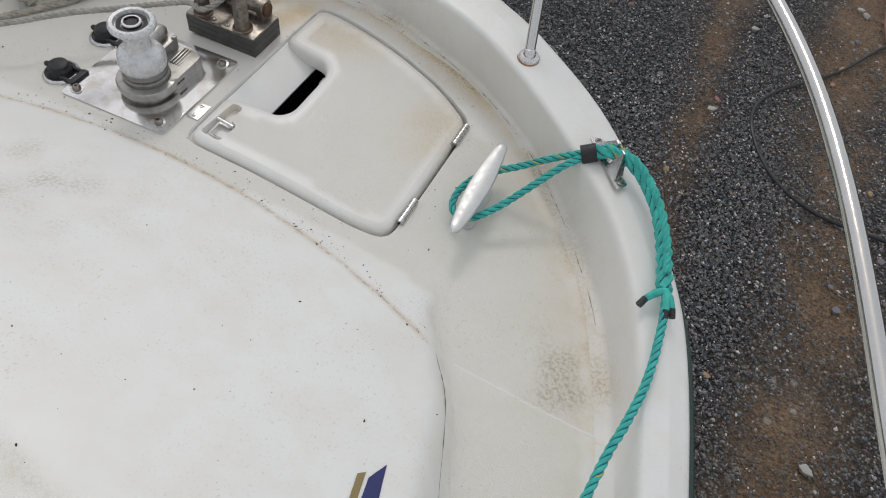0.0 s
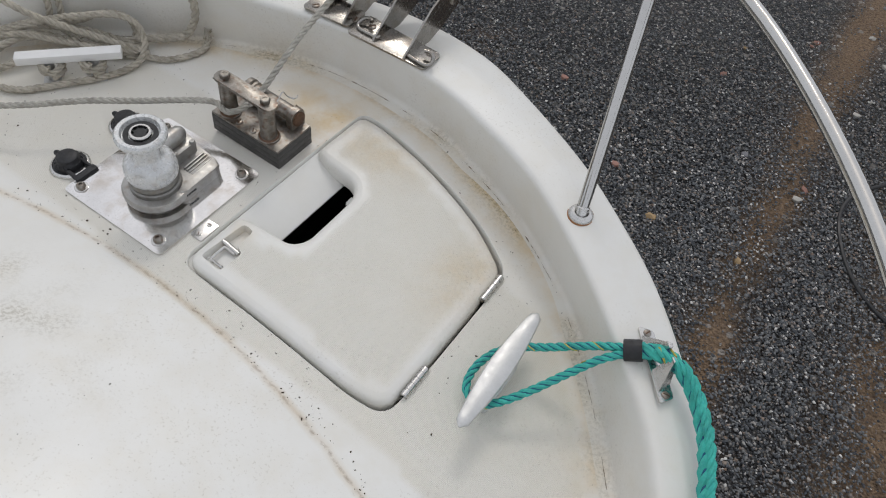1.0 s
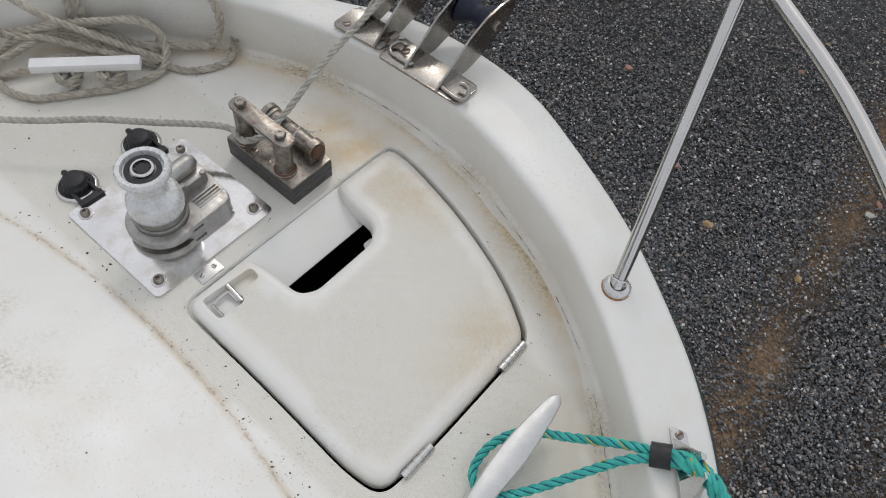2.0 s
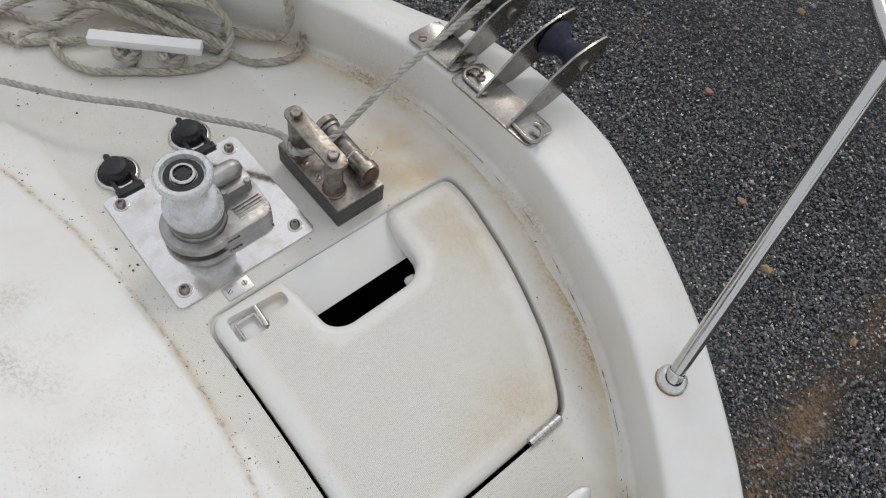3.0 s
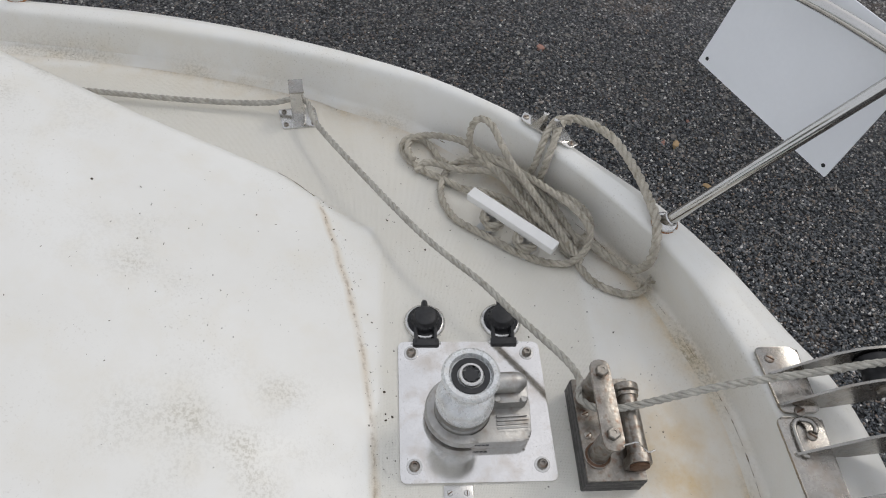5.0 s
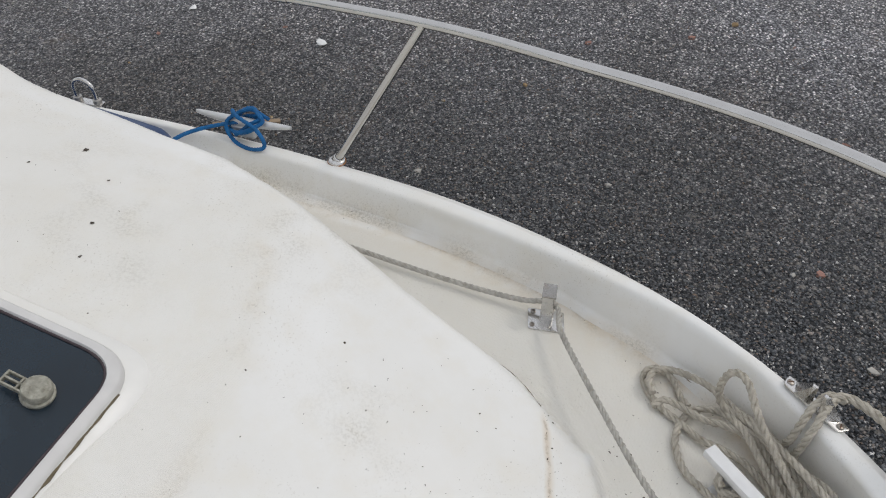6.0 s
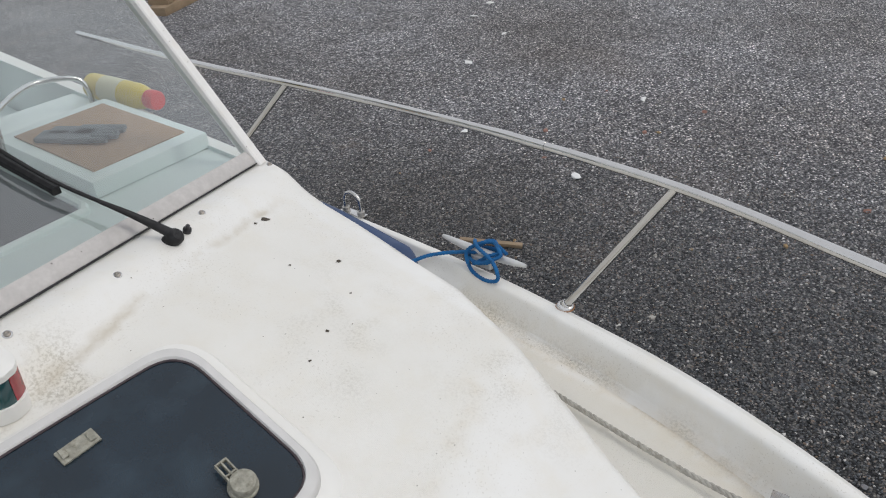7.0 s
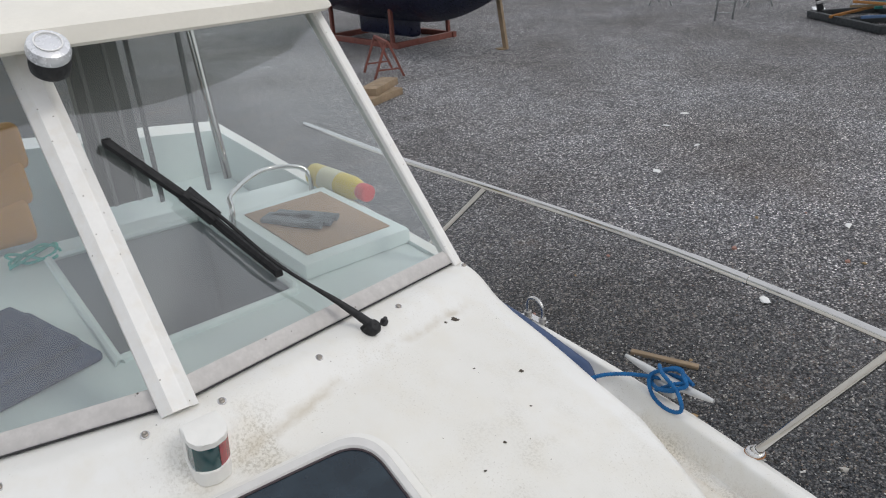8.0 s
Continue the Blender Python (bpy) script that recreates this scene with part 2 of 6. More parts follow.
d_crease = np.abs(-(dy + .06 + .32 * dx * dx) - .55) + np.where(np.abs(dx) > .64, 1.0, 0.0)
grime = np.maximum(grime, np.clip(np.exp(-d_crease / .007) * (0.28 + .5 * blotch), 0, .5))
stain = np.maximum(stain, np.clip(np.exp(-d_crease / .02) * (0.10 + .25 * blotch), 0, .3))
grime = np.maximum(grime, np.clip(np.exp(-np.abs(d_foot - .020) / .014) * np.clip(0.30 + 1.4 * blotch, 0, 1), 0, .9))
for x0, y0, w, k in ((-.40, -.40, .07, .10), (-.10, -.21, .045, .45), (-.05, -.27, .07, .22), (.80, -.10, .035, .4), (-.62, -1.0, .10, .22), (-.70, -.72, .08, .16), (-.06, -1.17, .05, .6), (.05, -1.12, .04, .5)):
    wob = np.array([noise.noise(Vector((a * 13, b * 13, 7))) for a, b in zip(dx, dy)])
    grime = np.maximum(grime, np.clip(k * np.exp(-((dx - x0) ** 2 + (dy - y0) ** 2) / (3.5 * w * w)) * (1 + 3 * blotch) * (.5 + 2.0 * wob), 0, .6))
grip = ((dz < deck_z(dx, dy) + .012) & (d_foot > .05) & (dy < .33)).astype(float)
grip = np.maximum(grip, .45 * np.clip((-(dy + .58 + .3 * dx * dx)) / .03, 0, 1) * np.clip((1.165 + .346 * np.abs(dx) + dy) / .015, 0, 1) * (np.abs(dx) < .80))
for key, val in (("stain", stain), ("grime", grime), ("grip", grip)):
    deck_me.attributes.new(key, "FLOAT", "POINT").data.foreach_set("value", np.ascontiguousarray(val, dtype=np.float32))


def weathered_gelcoat(name):
    """White gelcoat with rust-coloured tide stains, dark algae specks and a moulded grip pattern where the deck has them."""
    m = bpy.data.materials.new(name)
    m.use_nodes = True
    n, l = m.node_tree.nodes, m.node_tree.links
    b = n["Principled BSDF"]
    tc = n.new("ShaderNodeTexCoord")

    def att(key):
        a = n.new("ShaderNodeAttribute")
        a.attribute_name = key
        return a.outputs["Fac"]

    def tex(s, detail=5.0, rough=0.6):
        t = n.new("ShaderNodeTexNoise")
        t.inputs["Scale"].default_value, t.inputs["Detail"].default_value, t.inputs["Roughness"].default_value = s, detail, rough
        l.new(tc.outputs["Object"], t.inputs["Vector"])
        return t.outputs["Fac"]

    def ramp(f, a, c, o0=0.0, o1=1.0):
        r = n.new("ShaderNodeMapRange")
        r.inputs["From Min"].default_value, r.inputs["From Max"].default_value = a, c
        r.inputs["To Min"].default_value, r.inputs["To Max"].default_value = o0, o1
        l.new(f, r.inputs["Value"])
        return r.outputs["Result"]

    def op(kind, a, c):
        x = n.new("ShaderNodeMath")
        x.operation = kind
        for i, v in enumerate((a, c)):
            if isinstance(v, float):
                x.inputs[i].default_value = v
            else:
                l.new(v, x.inputs[i])
        return x.outputs[0]

    def blend(f, a, c):
        x = n.new("ShaderNodeMixRGB")
        l.new(f, x.inputs[0])
        for k, v in ((1, a), (2, c)):
            if isinstance(v, tuple):
                x.inputs[k].default_value = (*v, 1)
            else:
                l.new(v, x.inputs[k])
        return x.outputs[0]

    col = blend(ramp(tex(3.0), .35, .65), (0.705, 0.695, 0.655), (0.755, 0.75, 0.72))
    col = blend(ramp(tex(14.0), .45, .75, 0, .5), col, (0.68, 0.645, 0.56))
    col = blend(op("MULTIPLY", att("grip"), 0.6), col, (0.675, 0.645, 0.565))
    col = blend(op("MULTIPLY", att("stain"), ramp(tex(30.0), .3, .7, .35, 1.0)), col, (0.62, 0.46, 0.245))
    speck = op("MULTIPLY", att("grime"), ramp(tex(160.0, 3.0, .8), .46, .60))
    col = blend(op("MULTIPLY", speck, 0.75), col, (0.16, 0.13, 0.07))
    col = blend(op("MULTIPLY", att("grime"), 0.25), col, (0.42, 0.36, 0.22))
    v = n.new("ShaderNodeTexVoronoi")
    v.inputs["Scale"].default_value = 38.0
    l.new(tc.outputs["Object"], v.inputs["Vector"])
    dots = op("MULTIPLY", ramp(v.outputs["Distance"], .04, .022), ramp(tex(2.3), .54, .66))
    col = blend(op("MULTIPLY", dots, .6), col, (0.10, 0.08, 0.05))
    xyz = n.new("ShaderNodeSeparateXYZ")
    l.new(tc.outputs["Object"], xyz.inputs[0])
    ax = op("ABSOLUTE", xyz.outputs[0], 0.0)
    bend = op("ADD", xyz.outputs[1], op("MULTIPLY", op("MULTIPLY", ax, ax), 0.32))
    off = op("ABSOLUTE", op("ADD", op("ADD", bend, 0.06), op("MULTIPLY", op("ADD", tex(22.0), -0.5), 0.012)), 0.0)
    on = op("MULTIPLY", ramp(ax, .60, .57), ramp(xyz.outputs[2], .03, .02))
    band = op("MULTIPLY", op("MULTIPLY", ramp(off, .011, .001), on), ramp(tex(9.0), .32, .62, .25, 1.0))
    col = blend(op("MULTIPLY", band, .48), col, (0.50, 0.37, 0.21))
    core = op("MULTIPLY", op("MULTIPLY", ramp(off, .0045, .0005), on), ramp(tex(70.0, 4.0, .7), .45, .6))
    col = blend(op("MULTIPLY", core, .5), col, (0.20, 0.14, 0.08))
    grit = op("MULTIPLY", ramp(tex(230.0, 2.0, .6), .60, .70), ramp(tex(5.0), .44, .66))
    col = blend(op("MULTIPLY", grit, .36), col, (0.30, 0.26, 0.19))
    fold = op("ABSOLUTE", op("ADD", op("ADD", op("ADD", xyz.outputs[1], 1.168), op("MULTIPLY", ax, 0.346)), op("MULTIPLY", op("ADD", tex(16.0), -0.5), 0.03)), 0.0)
    fold = op("MULTIPLY", op("MULTIPLY", ramp(fold, .016, .001), ramp(tex(7.0), .42, .66)), ramp(ax, .80, .70))
    col = blend(op("MULTIPLY", fold, .55), col, (0.42, 0.36, 0.26))
    l.new(col, b.inputs["Base Color"])
    l.new(ramp(tex(8.0), .3, .7, .32, .5), b.inputs["Roughness"])
    w1, w2 = n.new("ShaderNodeTexWave"), n.new("ShaderNodeTexWave")
    for w, d in ((w1, "X"), (w2, "Y")):
        w.inputs["Scale"].default_value = 130.0
        w.bands_direction = d
        l.new(tc.outputs["Object"], w.inputs["Vector"])
    weave = op("MULTIPLY", op("MULTIPLY", w1.outputs["Fac"], w2.outputs["Fac"]), att("grip"))
    bump = n.new("ShaderNodeBump")
    bump.inputs["Strength"].default_value, bump.inputs["Distance"].default_value = 0.55, 0.001
    l.new(op("ADD", weave, op("MULTIPLY", tex(700.0, 2.0), 0.12)), bump.inputs["Height"])
    l.new(bump.outputs[0], b.inputs["Normal"])
    return m


DECKMAT = weathered_gelcoat("weathered_gelcoat")
boat = thing("motor_boat", "white motor boat with dark green hull, stained foredeck and raised gunwale", "boat")
tube("deck_ridge", spline([(p[0], p[1], float(body_z(np.float64(p[0]), np.float64(p[1]))) - .0028) for p in [(0.640, -0.167), (0.700, -0.168), (0.783, -0.172), (0.898, -0.174)]], 24), .0045, DECKMAT, boat, 12)
put_mesh("deck", deck_me, DECKMAT, boat, "weathered white deck with rusty tide stains and grip pattern")

# gunwale: inner face, rounded top, outer lip
SECTION = 19
gv, gf = [], []
rows = len(OUT_C)
for i in range(rows):
    o, q, f = OUT_C[i], IN_C[i], FOOT_C[i]
    zg, zd = float(gunwale_z(q[1])), float(deck_z(f[0], f[1]))
    zo = float(gunwale_z(o[1])) - 0.012
    inw = (q - o) / np.linalg.norm(q - o)
    wide = np.linalg.norm(q - o)
    face = lambda t: tuple(f * (1 - t) + q * t)
    zf = lambda t: zd * (1 - t) + zg * t
    mid_z = zg * .5 + zo * .5 + .004
    sec = [(*(f + inw * .030), zd + .0005), (*(f + inw * .010), zd + .001), (*(f + inw * .003), zd + .003), (*face(.04), zd + .008), (*face(.10), zd * .9 + zg * .1), (*face(.82), zg - .020), (*face(.92), zg - .012), (*(q - inw * .0012), zg - .0065),
           (*(q - inw * .0045), zg - .0022), (*(q - inw * .010), zg - .0002), (*(q - inw * .018), zg + .0003), (*(q - inw * wide * .47), mid_z), (*(q - inw * wide * .52), mid_z - .0008), (*(q - inw * wide * .57), mid_z - .003), (*(o + inw * .014), zo - .007), (*(o + inw * .006), zo - .011),
           (*(o + inw * .001), zo - .018), (*o, zo - .032), (*o, zo - .05)]
    gv += sec
for i in range(rows - 1):
    for k in range(SECTION - 1):
        a = i * SECTION + k
        gf.append((a, a + 1, a + SECTION + 1, a + SECTION))
gme = mesh_of("gunwale", gv, gf)
gme.set_sharp_from_angle(angle=radians(85))
ga = np.array(gv)
gd = ga[:, 2] - deck_z(ga[:, 0], ga[:, 1])
gb = np.array([noise.noise(Vector((a * 6, b * 6, 1))) + .5 * noise.noise(Vector((a * 21, b * 21, 5))) for a, b in ga[:, :2]])
gs = np.clip(np.exp(-gd / .010) * np.interp(ga[:, 1], [-1.2, -.3, .1], [.2, .5, .6]) * (.6 + .9 * gb), 0, .7)
gg = .8 * np.clip(np.exp(-gd / .009) * (.3 + 1.2 * gb), 0, 1)
gme.attributes.new("stain", "FLOAT", "POINT").data.foreach_set("value", np.ascontiguousarray(gs, dtype=np.float32))
gme.attributes.new("grime", "FLOAT", "POINT").data.foreach_set("value", np.ascontiguousarray(gg, dtype=np.float32))
put_mesh("gunwale", gme, DECKMAT, boat, "raised white gunwale with rounded edges")

# hull below the lip
hv, hf = [], []
levels = [(-.05, 1.0, -.004), (-.052, 1.0, .016), (-.060, 1.0, .021), (-.085, 1.0, .021), (-.092, 1.0, -.002), (-.4, .93, 0), (-.8, .8, 0), (-1.15, .5, 0), (-1.35, .06, 0)]
for i in range(rows):
    o = OUT_C[i]
    inw = (IN_C[i] - o) / np.linalg.norm(IN_C[i] - o)
    zo = float(gunwale_z(o[1])) - 0.006
    for dzz, s, ex in levels:
        xx = o[0] * s
        yy = o[1] - (1 - s) * max(0, o[1] + .9) * .9
        hv.append((xx - inw[0] * ex, yy - inw[1] * ex, zo + dzz))
for i in range(rows - 1):
    for k in range(len(levels) - 1):
        a = i * len(levels) + k
        hf.append((a, a + 1, a + len(levels) + 1, a + len(levels)))
put_mesh("hull", mesh_of("hull", hv, hf), GREEN_HULL, boat, "dark green topsides below a rubbing strip")
tr = [tuple(hv[k]) for k in range(len(levels))] + [tuple(hv[(rows - 1) * len(levels) + k]) for k in reversed(range(len(levels)))]
put_mesh("transom", mesh_of("transom", tr, [tuple(range(len(tr)))], False), GREEN_HULL, boat)

# ---- ground ----
GROUND = -1.95


def gravel_material():
    m = bpy.data.materials.new("gravel")
    m.use_nodes = True
    n, l = m.node_tree.nodes, m.node_tree.links
    b = n["Principled BSDF"]
    b.inputs["Roughness"].default_value = 0.85
    tc = n.new("ShaderNodeTexCoord")

    def vor(s, feature="F1"):
        v = n.new("ShaderNodeTexVoronoi")
        v.inputs["Scale"].default_value = s
        v.feature = feature
        l.new(tc.outputs["Object"], v.inputs["Vector"])
        return v

    def tex(s, d=4.0):
        t = n.new("ShaderNodeTexNoise")
        t.inputs["Scale"].default_value, t.inputs["Detail"].default_value = s, d
        l.new(tc.outputs["Object"], t.inputs["Vector"])
        return t.outputs["Fac"]

    def ramp(f, stops):
        r = n.new("ShaderNodeValToRGB")
        e = r.color_ramp.elements
        while len(e) < len(stops):
            e.new(0.5)
        for k, (p, c) in zip(e, stops):
            k.position, k.color = p, (*c, 1)
        l.new(f, r.inputs[0])
        return r.outputs[0]

    def blend(f, a, c, mode="MIX"):
        x = n.new("ShaderNodeMixRGB")
        x.blend_type = mode
        if isinstance(f, float):
            x.inputs[0].default_value = f
        else:
            l.new(f, x.inputs[0])
        for k, v in ((1, a), (2, c)):
            if isinstance(v, tuple):
                x.inputs[k].default_value = (*v, 1)
            else:
                l.new(v, x.inputs[k])
        return x.outputs[0]

    v1, v2 = vor(75.0), vor(32.0)
    sep = n.new("ShaderNodeSeparateColor")
    l.new(v1.outputs["Color"], sep.inputs[0])
    chips = ramp(sep.outputs[0], [(0, (.020, .023, .028)), (.35, (.058, .064, .072)), (.7, (.125, .130, .137)), (.9, (.26, .255, .24)), (.98, (.60, .58, .54))])
    sep2 = n.new("ShaderNodeSeparateColor")
    l.new(v2.outputs["Color"], sep2.inputs[0])
    chips = blend(ramp(sep2.outputs[1], [(.90, (0, 0, 0)), (.93, (.55, .55, .55))]), chips, (.19, .17, .14))
    soil = blend(ramp(tex(55.0), [(.35, (0, 0, 0)), (.65, (1, 1, 1))]), (.13, .085, .052), (.27, .185, .11))
    patch = ramp(tex(1.1, 6.0), [(.55, (0, 0, 0)), (.66, (1, 1, 1))])
    patch = blend(ramp(tex(9.0, 5.0), [(.42, (0, 0, 0)), (.6, (1, 1, 1))]), (0.0, 0.0, 0.0), patch)
    bare = n.new("ShaderNodeAttribute")
    bare.attribute_name = "soil"
    more = n.new("ShaderNodeMath")
    more.operation = "MAXIMUM"
    l.new(blend(0.35, (0.0, 0.0, 0.0), patch), more.inputs[0])
    l.new(bare.outputs["Fac"], more.inputs[1])
    # shade between chips, painted as darkening towards the cell borders
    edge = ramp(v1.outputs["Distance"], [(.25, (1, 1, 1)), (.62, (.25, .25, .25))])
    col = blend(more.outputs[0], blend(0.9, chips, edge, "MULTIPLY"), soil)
    v4 = vor(52.0)
    sep4 = n.new("ShaderNodeSeparateColor")
    l.new(v4.outputs["Color"], sep4.inputs[0])
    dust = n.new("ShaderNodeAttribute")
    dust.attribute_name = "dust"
    # the pale chips get bright middles and painted shade in their gaps too
    gap_shade = ramp(v4.outputs["Distance"], [(.25, (1.75, 1.75, 1.75)), (.66, (.36, .36, .37))])
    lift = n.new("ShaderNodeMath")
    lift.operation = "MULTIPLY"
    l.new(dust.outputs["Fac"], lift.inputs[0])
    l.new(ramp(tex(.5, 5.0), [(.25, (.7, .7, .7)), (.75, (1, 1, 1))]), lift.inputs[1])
    pale = blend(1.0, ramp(sep4.outputs[0], [(0, (.038, .039, .043)), (.40, (.165, .166, .175)), (.72, (.32, .32, .325)), (.90, (.55, .54, .535)), (.985, (.95, .94, .92))]), gap_shade, "MULTIPLY")
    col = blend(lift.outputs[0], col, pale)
    v3 = vor(11.0)
    sep3 = n.new("ShaderNodeSeparateColor")
    l.new(v3.outputs["Color"], sep3.inputs[0])
    near = ramp(v3.outputs["Distance"], [(.16, (1, 1, 1)), (.24, (0, 0, 0))])
    few = ramp(sep3.outputs[0], [(.45, (0, 0, 0)), (.6, (.85, .85, .85))])
    col = blend(blend(1.0, near, few, "MULTIPLY"), col, (.33, .315, .29))
    mott = ramp(tex(2.2, 4.0), [(.3, (.84, .83, .82)), (.7, (1.10, 1.10, 1.11))])
    col = blend(1.0, col, mott, "MULTIPLY")
    wide = ramp(tex(.42, 5.0), [(.32, (.80, .77, .74)), (.68, (1.14, 1.14, 1.15))])
    col = blend(1.0, col, wide, "MULTIPLY")
    l.new(col, b.inputs["Base Color"])
    bump = n.new("ShaderNodeBump")
    bump.inputs["Strength"].default_value, bump.inputs["Distance"].default_value = 1.0, 0.02
    bump.invert = True
    l.new(v1.outputs["Distance"], bump.inputs["Height"])
    l.new(bump.outputs[0], b.inputs["Normal"])
    return m


GRAVEL = gravel_material()
gsx = np.concatenate([[-900, -200, -60], np.arange(-30, 0, .5), np.arange(0, 3.2, .06), np.arange(3.5, 12, .5), [20, 60, 200, 900]])
gsy = np.concatenate([[-900, -200, -60], np.arange(-30, 0, .5), np.arange(0, 7, .08), np.arange(7, 14, .5), [20, 60, 200, 900]])
grv = [(float(a), float(b), GROUND + (.02 * noise.noise(Vector((a * .7, b * .7, 0))) if abs(a) < 30 and abs(b) < 30 else 0)) for a in gsx for b in gsy]
ny = len(gsy)
grf = [(i * ny + j, (i + 1) * ny + j, (i + 1) * ny + j + 1, i * ny + j + 1) for i in range(len(gsx) - 1) for j in range(ny - 1)]
ground_me = mesh_of("ground", grv, grf)
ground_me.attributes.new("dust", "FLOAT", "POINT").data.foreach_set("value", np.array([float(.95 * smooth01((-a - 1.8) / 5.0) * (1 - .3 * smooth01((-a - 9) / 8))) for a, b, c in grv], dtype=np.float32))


def rut(a, b):
    """How bare the soil is: two wheel tracks beside the bow."""
    w = noise.noise(Vector((a * 1.3, b * 1.3, 4))) + .6 * noise.noise(Vector((a * 5, b * 5, 9)))
    spill = math.exp(-(((a + 7.7) / .55) ** 2 + ((b + 4.7) / .8) ** 2)) + .7 * math.exp(-(((a + 5.6) / .5) ** 2 + ((b + 2.2) / .3) ** 2))
    if spill > .05:
        return spill * (.6 + w)
    return max(math.exp(-((a - .98 - .05 * math.sin(b)) / .14) ** 2), 1.1 * math.exp(-((a - 1.86 - .06 * math.sin(b * 1.3)) / .27) ** 2)) * (1.15 + 1.3 * w) if b > .6 else 0.0


ground_me.attributes.new("soil", "FLOAT", "POINT").data.foreach_set("value", np.array([min(1, max(0, rut(a, b))) for a, b, c in grv], dtype=np.float32))
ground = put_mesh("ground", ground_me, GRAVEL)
tagged(ground, "dark grey crushed gravel yard with brown soil patches", "ground", kind="structure")


# ---- more materials ----
RUBBER = material("black_rubber", (0.018, 0.018, 0.02), 0.55, vary=0.25, scale=40, bump=0.15, bump_scale=400)
NAVYROLL = material("navy_rubber", (0.006, 0.009, 0.028), 0.6, vary=0.2, scale=40)
BLOCKWOOD = material("oiled_dark_block", (0.075, 0.072, 0.068), 0.6, vary=0.4, scale=35, fine=220, bump=0.5, bump_scale=180)
WORNSTEEL = material("worn_steel", (0.35, 0.325, 0.29), 0.40, 1.0, vary=0.32, scale=70, fine=350, tint=(0.17, 0.085, 0.045), tint_amount=0.7, bump=0.2)
RUST = material("rust_tide", (0.13, 0.07, 0.04), 0.6, 0.4, vary=0.35, scale=90, bump=0.3)
MIRROR = material("brushed_plate", (0.80, 0.785, 0.77), 0.12, 1.0, vary=0.10, scale=14, fine=260, tint=(0.50, 0.42, 0.33), tint_amount=0.5, spots=(0.16, 0.11, 0.07), spot_scale=70, spot_level=0.06)
CAST = material("cast_alloy", (0.45, 0.44, 0.42), 0.40, 0.8, vary=0.22, scale=40, fine=300, bump=0.15, tint=(0.22, 0.17, 0.12), tint_amount=0.5)
DRUMPAINT = material("worn_drum", (0.64, 0.65, 0.65), 0.28, 0.3, vary=0.12, scale=50, fine=260, tint=(0.42, 0.37, 0.31), tint_amount=0.4)
ALU = material("cleat_alloy", (0.62, 0.62, 0.61), 0.45, 0.7, vary=0.1, scale=30, fine=300, bump=0.08)
WHITEBAR = material("white_enamel", (0.74, 0.735, 0.72), 0.35, vary=0.06, scale=30)


def rope_material(name, color, fleck, flecks=0.0, dark=None):
    return material(name, color, 0.85, vary=0.28, scale=55, fine=700, bump=0.6, bump_scale=900, tint=fleck, tint_amount=flecks)


GREYROPE = rope_material("grey_rope", (0.47, 0.45, 0.40), (0.25, 0.225, 0.175), 0.6)
OLDROPE = rope_material("dirty_rope", (0.50, 0.46, 0.385), (0.23, 0.20, 0.14), 0.65)
TEAL = rope_material("teal_rope", (0.06, 0.50, 0.42), (0.03, 0.26, 0.30), 0.5)
BLUEROPE = rope_material("blue_rope", (0.006, 0.125, 0.33), (0.005, 0.06, 0.18), 0.4)


def bolt(name, at, r, h, mat, parent, tilt=Matrix(), socket=True):
    """A button-head screw with a recess."""
    m = Matrix.Translation(at) @ tilt
    bm = lathe_bm([(r, 0), (r, h * .4), (r * .9, h * .75), (r * .62, h), (r * .42, h), (r * .40, h * .55), (0, h * .5)], 18, m)
    return part(name, bm, mat, parent)


def slot_screw(at, r, parent, tilt=Matrix(), turn=0.4, mat=None):
    bm = lathe_bm([(r, 0), (r, .0012), (r * .85, .002), (0, .0021)], 16)
    cut = box_bm(r * 1.7, r * .28, .001, pose(0, 0, .0022, 0, 0, math.degrees(turn)))
    me = bpy.data.meshes.new("slot")
    cut.to_mesh(me)
    cut.free()
    bm.transform(Matrix.Translation(at) @ tilt)
    s = part("screw", bm, mat or WORNSTEEL, parent)
    me.transform(Matrix.Translation(at) @ tilt)
    put_mesh("slot", me, RUST, s)
    return s


def hexhead(name, at, r, h, mat, parent):
    bm = lathe_bm([(r * 1.25, 0), (r * 1.25, h * .15)], 20)
    bm2 = lathe_bm([(r, h * .1), (r, h * .85), (r * .85, h), (r * .45, h), (r * .42, h * .9), (0, h * .9)], 6)
    me = bpy.data.meshes.new("t")
    bm2.to_mesh(me)
    bm2.free()
    bm.from_mesh(me)
    bm.transform(Matrix.Translation(at))
    return part(name, bm, mat, parent, angle=25)


# ---- anchor locker lid ----
LID = [(-.012, .000), (.20, -.001), (.355, -.005), (.416, .006), (.423, .10), (.424, .346), (.335, .402), (.198, .447), (.05, .472), (-.005, .471),
       (-.010, .335), (.02, .327), (.095, .324), (.117, .295), (.117, .165), (.100, .140), (.02, .134), (-.012, .125)]
LID_R = [.03, .3, .3, .04, .3, .03, .3, .3, .028, .025, .025, .04, .035, .05, .05, .035, .045, .03]
lid_line = dense(rounded(LID, LID_R, 8), .012)


def lid_z(x, y):
    return deck_z(x, y) + .004


